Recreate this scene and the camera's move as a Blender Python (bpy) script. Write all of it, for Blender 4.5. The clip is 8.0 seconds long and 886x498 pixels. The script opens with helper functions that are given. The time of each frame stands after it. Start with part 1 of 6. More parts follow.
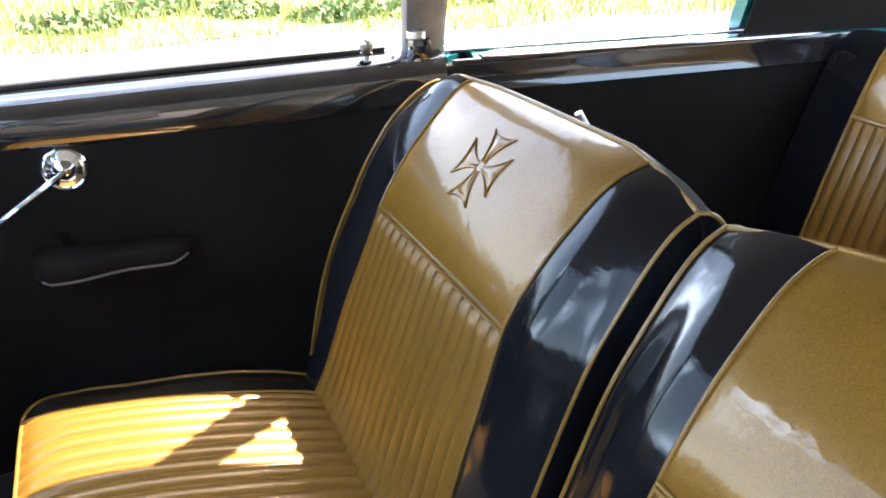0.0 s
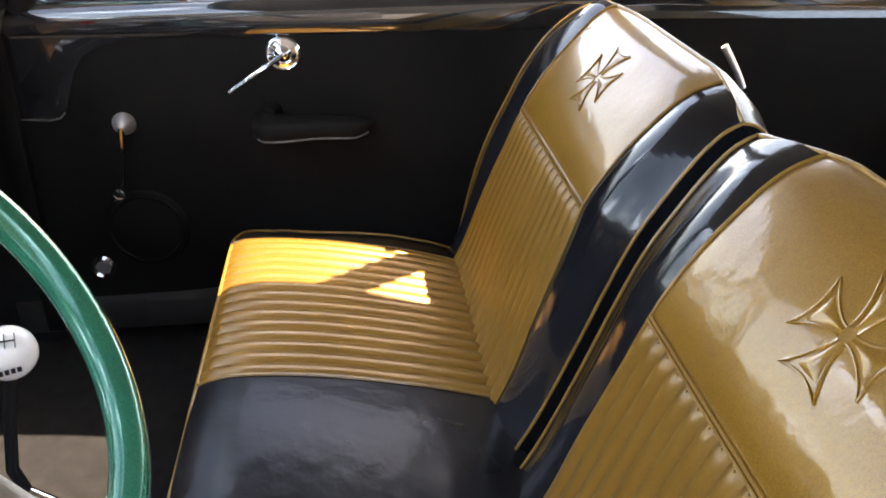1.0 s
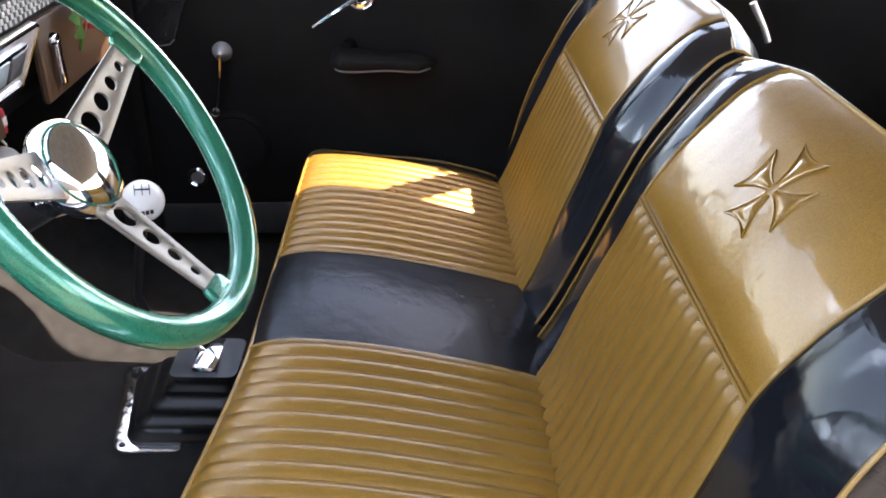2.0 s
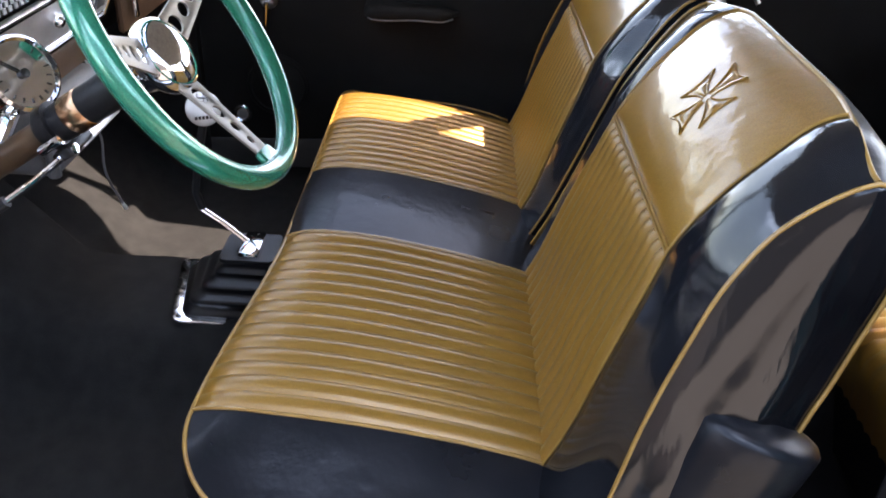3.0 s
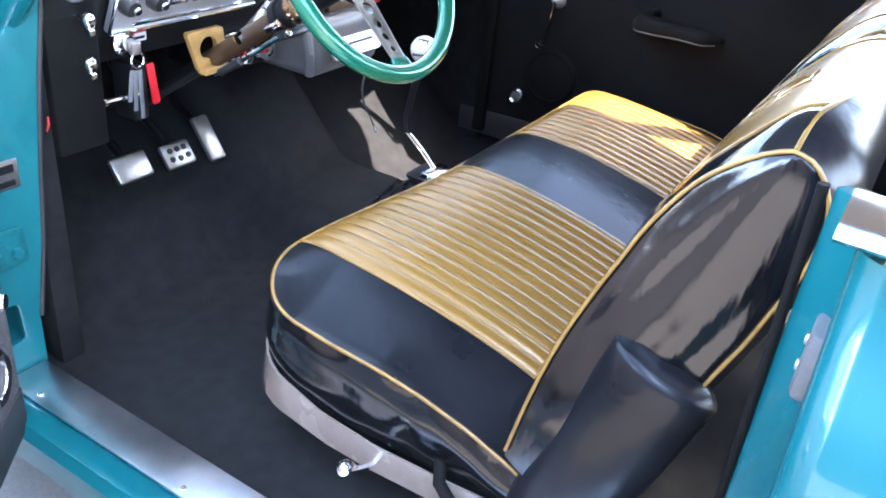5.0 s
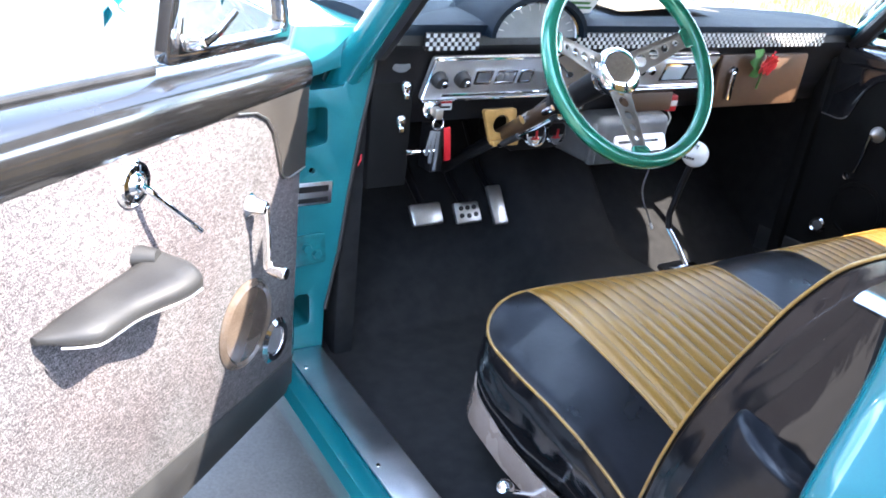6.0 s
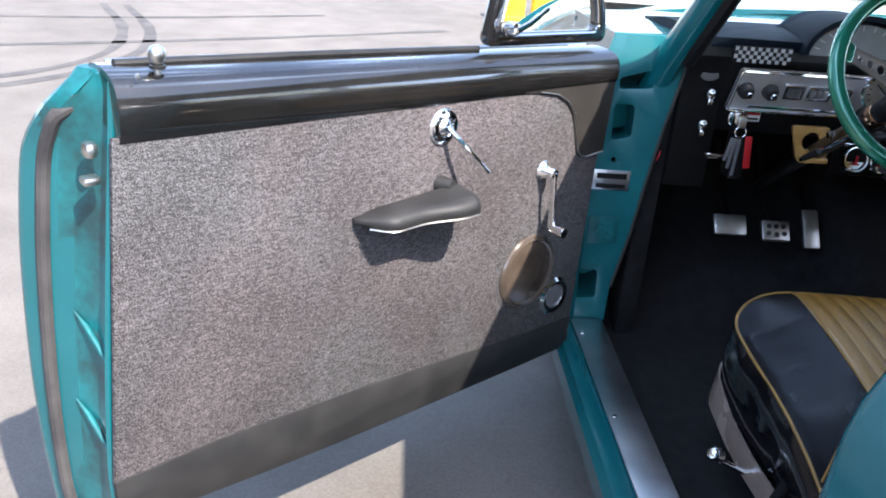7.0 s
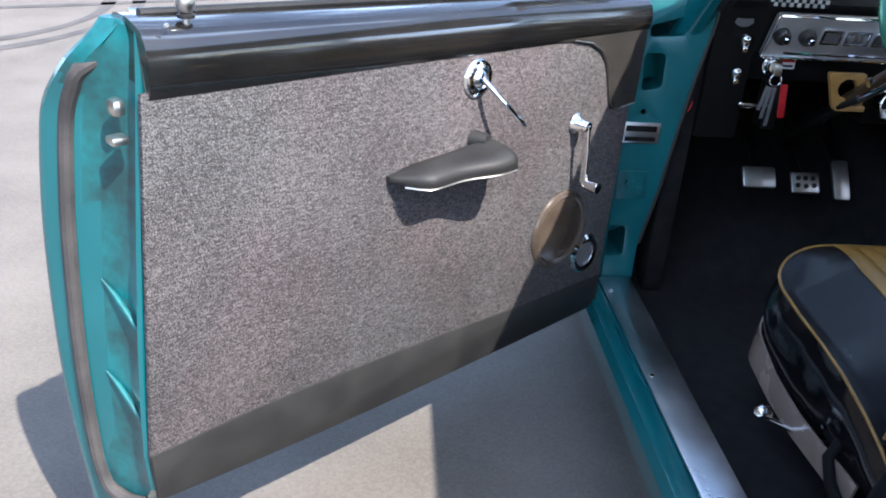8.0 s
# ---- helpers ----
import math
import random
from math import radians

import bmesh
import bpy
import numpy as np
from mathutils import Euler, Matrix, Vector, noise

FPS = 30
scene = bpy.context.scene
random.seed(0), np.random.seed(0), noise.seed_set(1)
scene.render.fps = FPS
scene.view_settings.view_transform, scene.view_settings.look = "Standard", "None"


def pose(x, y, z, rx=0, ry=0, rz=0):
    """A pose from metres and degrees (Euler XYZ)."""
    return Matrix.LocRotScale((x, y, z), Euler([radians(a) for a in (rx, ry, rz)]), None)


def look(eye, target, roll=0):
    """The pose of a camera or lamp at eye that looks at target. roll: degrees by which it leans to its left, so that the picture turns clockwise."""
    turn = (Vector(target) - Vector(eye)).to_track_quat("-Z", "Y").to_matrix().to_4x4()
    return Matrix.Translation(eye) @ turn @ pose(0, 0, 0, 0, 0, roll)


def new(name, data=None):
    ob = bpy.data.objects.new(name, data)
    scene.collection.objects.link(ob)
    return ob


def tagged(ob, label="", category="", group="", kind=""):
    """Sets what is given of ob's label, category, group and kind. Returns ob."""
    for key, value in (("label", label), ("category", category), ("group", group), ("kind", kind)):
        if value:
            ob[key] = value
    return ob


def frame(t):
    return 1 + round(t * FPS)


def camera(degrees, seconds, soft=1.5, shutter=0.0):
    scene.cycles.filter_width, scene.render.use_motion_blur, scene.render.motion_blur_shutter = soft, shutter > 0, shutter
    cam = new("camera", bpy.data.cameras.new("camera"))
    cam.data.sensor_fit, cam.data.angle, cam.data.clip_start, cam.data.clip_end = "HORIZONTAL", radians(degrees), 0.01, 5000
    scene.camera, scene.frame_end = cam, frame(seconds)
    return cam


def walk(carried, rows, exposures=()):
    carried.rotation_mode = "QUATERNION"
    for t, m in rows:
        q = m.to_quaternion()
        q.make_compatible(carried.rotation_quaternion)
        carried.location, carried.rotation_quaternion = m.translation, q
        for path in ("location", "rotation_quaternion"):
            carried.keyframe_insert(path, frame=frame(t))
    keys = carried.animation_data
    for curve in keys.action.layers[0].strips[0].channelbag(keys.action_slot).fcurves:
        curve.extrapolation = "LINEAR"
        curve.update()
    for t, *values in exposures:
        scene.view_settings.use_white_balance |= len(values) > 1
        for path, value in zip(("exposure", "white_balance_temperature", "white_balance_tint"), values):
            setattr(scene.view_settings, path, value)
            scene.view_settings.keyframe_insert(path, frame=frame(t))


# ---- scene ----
cam = camera(56.83, 8.0, soft=1.8)
# seconds, eye, target, roll
PATH = [
    (0.0, (-0.5091, -0.7586, 1.1962), (0.3363, -1.1167, 0.7998), 0.34),
    (0.5, (-0.6465, -0.7733, 1.2215), (0.2260, -1.0137, 0.7962), 1.53),
    (1.0, (-0.7661, -0.8096, 1.2280), (0.1092, -0.9180, 0.7566), 1.32),
    (1.5, (-0.8956, -0.8044, 1.2413), (-0.0322, -0.8534, 0.7391), 1.12),
    (1.7, (-0.9391, -0.8106, 1.2290), (-0.0713, -0.8521, 0.7338), 1.61),
    (2.8, (-1.2158, -0.8276, 1.2417), (-0.3610, -0.8473, 0.7231), 3.61),
    (3.0, (-1.2537, -0.8545, 1.2414), (-0.3987, -0.8534, 0.7229), 3.27),
    (3.5, (-1.3354, -0.9189, 1.2484), (-0.4909, -0.8891, 0.7136), 5.51),
    (4.0, (-1.3682, -1.0320, 1.2161), (-0.5531, -0.8998, 0.6521), 8.16),
    (4.2, (-1.3901, -1.0840, 1.1985), (-0.5842, -0.9035, 0.6345), 9.68),
    (5.3, (-1.3868, -1.3796, 1.2105), (-0.6693, -0.8594, 0.7474), 5.05),
    (5.5, (-1.3964, -1.4325, 1.2145), (-0.7190, -0.8476, 0.7684), 4.87),
    (5.7, (-1.404, -1.491, 1.226), (-0.169, -0.177, 0.361), 5.2),
    (6.0, (-1.3844, -1.5751, 1.2193), (-0.8837, -0.8151, 0.8049), 6.55),
    (6.2, (-1.370, -1.634, 1.202), (-0.510, -0.023, 0.386), 6.8),
    (6.5, (-1.3338, -1.7593, 1.1950), (-1.0704, -0.8843, 0.7888), 6.39),
    (6.7, (-1.310, -1.814, 1.201), (-0.951, -0.022, 0.389), 5.8),
    (7.0, (-1.2724, -1.8975, 1.1942), (-1.2101, -0.9836, 0.7930), 4.65),
    (7.5, (-1.2642, -1.9568, 1.1865), (-1.2836, -1.0477, 0.7702), 4.36),
    (8.0, (-1.3381, -1.8468, 1.1636), (-1.2646, -0.9534, 0.7203), 3.83),
]
walk(cam, [(t, look(e, g, r)) for t, e, g, r in PATH],
     exposures=[(0, 2.7, 7600, 14), (0.5, 2.85, 8300, 16), (1, 2.75, 8900, 19), (1.5, 2.95, 8500, 20), (3, 2.6, 7800, 20), (3.5, 3.0, 7600, 18), (4, 3.55, 7050, 17), (4.2, 3.65, 6750, 16), (5.5, 3.65, 6600, 15), (6, 3.05, 6650, 14), (6.5, 2.15, 6650, 15), (7, 1.45, 6650, 14), (7.5, 1.1, 6600, 13), (8, 1.25, 6500, 13)])

# ---- light: high sun from behind and the car's right, broken cloud ----
SUN = Vector((0.40, -0.55, 0.90)).normalized()
sun = new("sun", bpy.data.lights.new("sun", "SUN"))
sun.data.energy, sun.data.angle, sun.data.color = 4.7, radians(0.55), (1.0, 0.95, 0.88)
sun.matrix_basis = look((6, -8, 12), Vector((6, -8, 12)) - SUN)

world = bpy.data.worlds.new("sky")
scene.world = world
world.use_nodes = True
wn, wl = world.node_tree.nodes, world.node_tree.links
wn.clear()
w_out = wn.new("ShaderNodeOutputWorld")
w_bg = wn.new("ShaderNodeBackground")
w_bg.inputs["Strength"].default_value = 0.168
w_sky = wn.new("ShaderNodeTexSky")
w_sky.sky_type, w_sky.sun_disc = "NISHITA", False
w_sky.sun_elevation, w_sky.sun_rotation = math.asin(SUN.z), math.atan2(SUN.x, SUN.y)
w_noise = wn.new("ShaderNodeTexNoise")
w_noise.inputs["Scale"].default_value, w_noise.inputs["Detail"].default_value = 3.2, 8
w_noise.inputs["Roughness"].default_value = 0.58
w_ramp = wn.new("ShaderNodeValToRGB")
w_ramp.color_ramp.elements[0].position, w_ramp.color_ramp.elements[1].position = 0.53, 0.68
w_mix = wn.new("ShaderNodeMix")
w_mix.data_type = "RGBA"
w_mix.inputs["B"].default_value = (10.8, 15.2, 22.6, 1)
wl.new(w_noise.outputs["Fac"], w_ramp.inputs["Fac"])
wl.new(w_ramp.outputs["Color"], w_mix.inputs["Factor"])
wl.new(w_sky.outputs["Color"], w_mix.inputs["A"])
wl.new(w_mix.outputs["Result"], w_bg.inputs["Color"])
wl.new(w_bg.outputs["Background"], w_out.inputs["Surface"])

# ---- materials ----
def base_mat(name):
    m = bpy.data.materials.new(name)
    m.use_nodes = True
    return m, m.node_tree.nodes, m.node_tree.links, m.node_tree.nodes["Principled BSDF"]


def mat(name, c1, c2=None, scale=12.0, rough=0.5, metal=0.0, coat=0.0, bump=0.0, fine=400.0, rough_var=0.08, spec=0.5, big=True):
    """Two tones mixed by a broad and a fine noise, with uneven roughness and a fine relief."""
    m, n, l, p = base_mat(name)
    tc = n.new("ShaderNodeTexCoord")
    a, b = n.new("ShaderNodeTexNoise"), n.new("ShaderNodeTexNoise")
    a.inputs["Scale"].default_value, a.inputs["Detail"].default_value = scale, 6
    b.inputs["Scale"].default_value, b.inputs["Detail"].default_value = fine, 3
    l.new(tc.outputs["Object"], a.inputs["Vector"]), l.new(tc.outputs["Object"], b.inputs["Vector"])
    add = n.new("ShaderNodeMath")
    add.operation = "MULTIPLY_ADD"
    add.inputs[1].default_value, add.inputs[2].default_value = 0.35, -0.17
    l.new(b.outputs["Fac"], add.inputs[0])
    add2 = n.new("ShaderNodeMath")
    l.new(a.outputs["Fac"], add2.inputs[0]), l.new(add.outputs[0], add2.inputs[1])
    ramp = n.new("ShaderNodeValToRGB")
    ramp.color_ramp.elements[0].position, ramp.color_ramp.elements[1].position = 0.32, 0.68
    ramp.color_ramp.elements[0].color = (*c1, 1)
    ramp.color_ramp.elements[1].color = (*(c2 or c1), 1)
    l.new(add2.outputs[0], ramp.inputs["Fac"])
    l.new(ramp.outputs["Color"], p.inputs["Base Color"])
    rr = n.new("ShaderNodeMapRange")
    rr.inputs["To Min"].default_value, rr.inputs["To Max"].default_value = max(0.02, rough - rough_var), min(1, rough + rough_var)
    l.new(a.outputs["Fac"], rr.inputs["Value"])
    l.new(rr.outputs["Result"], p.inputs["Roughness"])
    p.inputs["Metallic"].default_value = metal
    p.inputs["Coat Weight"].default_value, p.inputs["Coat Roughness"].default_value = coat, 0.05
    p.inputs["Specular IOR Level"].default_value = spec
    if bump:
        bp = n.new("ShaderNodeBump")
        bp.inputs["Strength"].default_value, bp.inputs["Distance"].default_value = bump, 0.002
        l.new(b.outputs["Fac"], bp.inputs["Height"])
        l.new(bp.outputs["Normal"], p.inputs["Normal"])
    return m


def flake_mat(name, dark, light, rough, metal, coat, size=900.0, waves=0.0):
    """Metal-flake finish: small cells of uneven brightness under a clear coat."""
    m, n, l, p = base_mat(name)
    tc = n.new("ShaderNodeTexCoord")
    v, a = n.new("ShaderNodeTexVoronoi"), n.new("ShaderNodeTexNoise")
    v.inputs["Scale"].default_value = size
    a.inputs["Scale"].default_value, a.inputs["Detail"].default_value = 7.0, 5
    l.new(tc.outputs["Object"], v.inputs["Vector"]), l.new(tc.outputs["Object"], a.inputs["Vector"])
    sep = n.new("ShaderNodeSeparateColor")
    l.new(v.outputs["Color"], sep.inputs["Color"])
    mix = n.new("ShaderNodeMath")
    mix.operation = "MULTIPLY_ADD"
    mix.inputs[1].default_value = 0.55
    l.new(sep.outputs["Red"], mix.inputs[0])
    half = n.new("ShaderNodeMath")
    half.operation = "MULTIPLY"
    half.inputs[1].default_value = 0.45
    l.new(a.outputs["Fac"], half.inputs[0])
    l.new(half.outputs[0], mix.inputs[2])
    ramp = n.new("ShaderNodeValToRGB")
    ramp.color_ramp.elements[0].position, ramp.color_ramp.elements[1].position = 0.15, 0.85
    ramp.color_ramp.elements[0].color, ramp.color_ramp.elements[1].color = (*dark, 1), (*light, 1)
    l.new(mix.outputs[0], ramp.inputs["Fac"])
    l.new(ramp.outputs["Color"], p.inputs["Base Color"])
    p.inputs["Metallic"].default_value, p.inputs["Roughness"].default_value = metal, rough
    p.inputs["Coat Weight"].default_value, p.inputs["Coat Roughness"].default_value = coat, 0.07
    if waves:
        w = n.new("ShaderNodeTexNoise")
        w.inputs["Scale"].default_value, w.inputs["Detail"].default_value = 17.0, 4
        l.new(tc.outputs["Object"], w.inputs["Vector"])
        bp = n.new("ShaderNodeBump")
        bp.inputs["Strength"].default_value, bp.inputs["Distance"].default_value = waves, 0.006
        l.new(w.outputs["Fac"], bp.inputs["Height"])
        l.new(bp.outputs["Normal"], p.inputs["Normal"])
        l.new(bp.outputs["Normal"], p.inputs["Coat Normal"])
    return m


def vinyl_mat(name, c1, c2, rough, coat, crease=0.25, stretch=None):
    """Stretched vinyl: broad soft creases, fine grain, some dust."""
    m, n, l, p = base_mat(name)
    tc = n.new("ShaderNodeTexCoord")
    a, b, c = (n.new("ShaderNodeTexNoise") for _ in range(3))
    for t, s, d in ((a, 9.0, 5), (b, 28.0, 3), (c, 900.0, 2)):
        t.inputs["Scale"].default_value, t.inputs["Detail"].default_value = s, d
        l.new(tc.outputs["Object"], t.inputs["Vector"])
    if stretch:
        mp = n.new("ShaderNodeMapping")
        mp.inputs["Rotation"].default_value, mp.inputs["Scale"].default_value = (stretch[0], 0, 0), stretch[1:]
        l.new(tc.outputs["Object"], mp.inputs["Vector"]), l.new(mp.outputs["Vector"], b.inputs["Vector"])
    ramp = n.new("ShaderNodeValToRGB")
    ramp.color_ramp.elements[0].position, ramp.color_ramp.elements[1].position = 0.40, 0.72
    ramp.color_ramp.elements[0].color, ramp.color_ramp.elements[1].color = (*c1, 1), (*c2, 1)
    l.new(a.outputs["Fac"], ramp.inputs["Fac"])
    l.new(ramp.outputs["Color"], p.inputs["Base Color"])
    rr = n.new("ShaderNodeMapRange")
    rr.inputs["To Min"].default_value, rr.inputs["To Max"].default_value = max(0.03, rough - 0.08), rough + 0.10
    l.new(a.outputs["Fac"], rr.inputs["Value"])
    l.new(rr.outputs["Result"], p.inputs["Roughness"])
    h = n.new("ShaderNodeMath")
    h.operation = "MULTIPLY_ADD"
    h.inputs[1].default_value = 0.04
    l.new(c.outputs["Fac"], h.inputs[0]), l.new(b.outputs["Fac"], h.inputs[2])
    bp = n.new("ShaderNodeBump")
    bp.inputs["Strength"].default_value, bp.inputs["Distance"].default_value = crease, 0.006
    l.new(h.outputs[0], bp.inputs["Height"])
    l.new(bp.outputs["Normal"], p.inputs["Normal"])
    p.inputs["Coat Weight"].default_value, p.inputs["Coat Roughness"].default_value = coat, 0.04
    l.new(bp.outputs["Normal"], p.inputs["Coat Normal"])
    return m


def tweed_mat(name):
    """Grey woven cloth: fine crossing threads with uneven dye, slubs and faded patches."""
    m, n, l, p = base_mat(name)
    tc = n.new("ShaderNodeTexCoord")

    def field(scale, detail, seed):
        mp = n.new("ShaderNodeMapping")
        mp.inputs["Scale"].default_value, mp.inputs["Location"].default_value = scale, (seed, seed, seed)
        mp.inputs["Rotation"].default_value = (0, 0.12, 0)
        t = n.new("ShaderNodeTexNoise")
        t.inputs["Scale"].default_value, t.inputs["Detail"].default_value = 1.0, detail
        l.new(tc.outputs["Object"], mp.inputs["Vector"]), l.new(mp.outputs["Vector"], t.inputs["Vector"])
        return t.outputs["Fac"]

    def calc(op, x, y):
        k = n.new("ShaderNodeMath")
        k.operation = op
        for i, v in ((0, x), (1, y)):
            if isinstance(v, float):
                k.inputs[i].default_value = v
            else:
                l.new(v, k.inputs[i])
        return k.outputs[0]

    warp, weft = field((1650, 60, 520), 2, 0.0), field((460, 60, 1750), 2, 3.7)
    slub, big = field((80, 30, 330), 3, 1.9), field((5, 5, 5), 4, 5.1)
    weave = calc("ADD", calc("MULTIPLY", warp, 0.5), calc("MULTIPLY", weft, 0.5))
    tone = calc("ADD", weave, calc("ADD", calc("MULTIPLY", slub, 0.20), calc("MULTIPLY", big, 0.10)))
    ramp = n.new("ShaderNodeValToRGB")
    e = ramp.color_ramp.elements
    e[0].position, e[1].position = 0.535, 0.765
    e[0].color, e[1].color = (0.017, 0.0158, 0.0164, 1), (0.215, 0.202, 0.204, 1)
    mid = e.new(0.65)
    mid.color = (0.067, 0.062, 0.064, 1)
    l.new(tone, ramp.inputs["Fac"])
    tint = n.new("ShaderNodeMix")
    tint.data_type, tint.blend_type = "RGBA", "MULTIPLY"
    tint.inputs["Factor"].default_value = 1.0
    hue = n.new("ShaderNodeValToRGB")
    hue.color_ramp.elements[0].position, hue.color_ramp.elements[1].position = 0.42, 0.60
    hue.color_ramp.elements[0].color, hue.color_ramp.elements[1].color = (0.95, 1.0, 1.0, 1), (1.035, 0.98, 0.98, 1)
    l.new(field((3.2, 3.2, 2.4), 3, 8.3), hue.inputs["Fac"])
    l.new(ramp.outputs["Color"], tint.inputs["A"]), l.new(hue.outputs["Color"], tint.inputs["B"])
    l.new(tint.outputs["Result"], p.inputs["Base Color"])
    p.inputs["Roughness"].default_value = 0.92
    p.inputs["Specular IOR Level"].default_value = 0.2
    bp = n.new("ShaderNodeBump")
    bp.inputs["Strength"].default_value, bp.inputs["Distance"].default_value = 0.5, 0.001
    l.new(weave, bp.inputs["Height"]), l.new(bp.outputs["Normal"], p.inputs["Normal"])
    return m


def glass_mat(name):
    m, n, l, p = base_mat(name)
    p.inputs["Base Color"].default_value = (0.95, 0.98, 0.97, 1)
    p.inputs["Roughness"].default_value, p.inputs["IOR"].default_value = 0.0, 1.45
    p.inputs["Transmission Weight"].default_value = 1.0
    return m


def concrete_mat(name):
    m, n, l, p = base_mat(name)
    tc = n.new("ShaderNodeTexCoord")
    t = []
    for s, d in ((0.5, 6), (4.0, 6), (160.0, 4)):
        a = n.new("ShaderNodeTexNoise")
        a.inputs["Scale"].default_value, a.inputs["Detail"].default_value = s, d
        l.new(tc.outputs["Object"], a.inputs["Vector"])
        t.append(a)
    s1 = n.new("ShaderNodeMath")
    s1.operation = "MULTIPLY_ADD"
    s1.inputs[1].default_value = 0.6
    l.new(t[1].outputs["Fac"], s1.inputs[0]), l.new(t[0].outputs["Fac"], s1.inputs[2])
    s2 = n.new("ShaderNodeMath")
    s2.operation = "MULTIPLY_ADD"
    s2.inputs[1].default_value = 0.7
    l.new(t[2].outputs["Fac"], s2.inputs[0]), l.new(s1.outputs[0], s2.inputs[2])
    ramp = n.new("ShaderNodeValToRGB")
    ramp.color_ramp.elements[0].position, ramp.color_ramp.elements[1].position = 0.35, 0.70
    ramp.color_ramp.elements[0].color, ramp.color_ramp.elements[1].color = (0.098, 0.087, 0.075, 1), (0.205, 0.185, 0.164, 1)
    sc = n.new("ShaderNodeMath")
    sc.operation = "MULTIPLY"
    sc.inputs[1].default_value = 0.45
    l.new(s2.outputs[0], sc.inputs[0]), l.new(sc.outputs[0], ramp.inputs["Fac"])
    l.new(ramp.outputs["Color"], p.inputs["Base Color"])
    p.inputs["Roughness"].default_value = 0.9
    bp = n.new("ShaderNodeBump")
    bp.inputs["Strength"].default_value, bp.inputs["Distance"].default_value = 0.4, 0.003
    l.new(t[2].outputs["Fac"], bp.inputs["Height"]), l.new(bp.outputs["Normal"], p.inputs["Normal"])
    return m


def wavy(m, scale, depth, strength=1.0):
    """Adds a broad uneven relief to a material."""
    n, l = m.node_tree.nodes, m.node_tree.links
    tc, t, bp = n.new("ShaderNodeTexCoord"), n.new("ShaderNodeTexNoise"), n.new("ShaderNodeBump")
    t.inputs["Scale"].default_value, t.inputs["Detail"].default_value = scale, 3
    bp.inputs["Strength"].default_value, bp.inputs["Distance"].default_value = strength, depth
    l.new(tc.outputs["Object"], t.inputs["Vector"]), l.new(t.outputs["Fac"], bp.inputs["Height"])
    l.new(bp.outputs["Normal"], n["Principled BSDF"].inputs["Normal"])
    return m


GOLD = flake_mat("gold_flake_vinyl", (0.215, 0.107, 0.0135), (0.355, 0.180, 0.024), 0.32, 0.25, 0.75, 1100, 0.26)
GOLD.node_tree.nodes["Principled BSDF"].inputs["Coat IOR"].default_value = 1.62
GOLD_PLEAT = flake_mat("gold_pleated_vinyl", (0.205, 0.103, 0.0165), (0.295, 0.151, 0.026), 0.34, 0.2, 0.32, 1300, 0.07)
GOLD_PLEAT.node_tree.nodes["Principled BSDF"].inputs["Coat Roughness"].default_value = 0.10
PIPING = mat("gold_piping", (0.215, 0.113, 0.023), (0.315, 0.174, 0.038), 40, 0.35, coat=0.4)
PATENT = vinyl_mat("glossy_black_vinyl", (0.006, 0.007, 0.009), (0.011, 0.012, 0.014), 0.07, 0.22, 0.10)
PATENT.node_tree.nodes["Principled BSDF"].inputs["Specular IOR Level"].default_value = 0.36
SATIN = vinyl_mat("satin_black_vinyl", (0.006, 0.007, 0.009), (0.011, 0.012, 0.015), 0.29, 0.14, 0.22)
SIDE_VINYL = vinyl_mat("creased_black_side_vinyl", (0.004, 0.004, 0.005), (0.008, 0.008, 0.009), -0.06, 0.5, 0.22, (-0.35, 0.6, 1.1, 0.22))
SIDE_VINYL.node_tree.nodes["Principled BSDF"].inputs["Specular IOR Level"].default_value = 0.4
SATIN.node_tree.nodes["Principled BSDF"].inputs["Specular IOR Level"].default_value = 0.22
DARK_TRIM = mat("near_black_trim", (0.0032, 0.0032, 0.0032), (0.0075, 0.0074, 0.0072), 7, 0.75, spec=0.14, bump=0.3, fine=600)
DOOR_VINYL = mat("black_door_vinyl", (0.014, 0.014, 0.0145), (0.028, 0.028, 0.0275), 14, 0.55, bump=0.3, fine=700)
BLACK_PAINT = mat("glossy_black_paint", (0.008, 0.008, 0.009), (0.016, 0.016, 0.017), 8, 0.10, coat=1.0, rough_var=0.05)
BLACK_PAINT.node_tree.nodes["Principled BSDF"].inputs["Coat IOR"].default_value = 2.0
RAIL = mat("worn_black_rail", (0.008, 0.0079, 0.0078), (0.016, 0.0152, 0.0143), 9, 0.24, coat=1.0, rough_var=0.10)
RAIL.node_tree.nodes["Principled BSDF"].inputs["Coat Roughness"].default_value = 0.08
RAIL.node_tree.nodes["Principled BSDF"].inputs["Coat IOR"].default_value = 1.75
RAIL_DROP = mat("dusty_black_vinyl", (0.022, 0.020, 0.018), (0.044, 0.039, 0.034), 8, 0.55, bump=0.2, fine=600)
TEAL = mat("teal_car_paint", (0.0, 0.112, 0.132), (0.002, 0.140, 0.162), 3, 0.22, metal=0.15, coat=1.0, fine=900)
TEAL_STAIN_SHADE = mat("stained_shaded_teal", (0.010, 0.050, 0.056), (0.004, 0.150, 0.165), 13, 0.34, coat=0.4, fine=90)
TEAL_DULL = mat("teal_jamb_paint", (0.003, 0.112, 0.130), (0.008, 0.150, 0.166), 9, 0.35, coat=0.35)
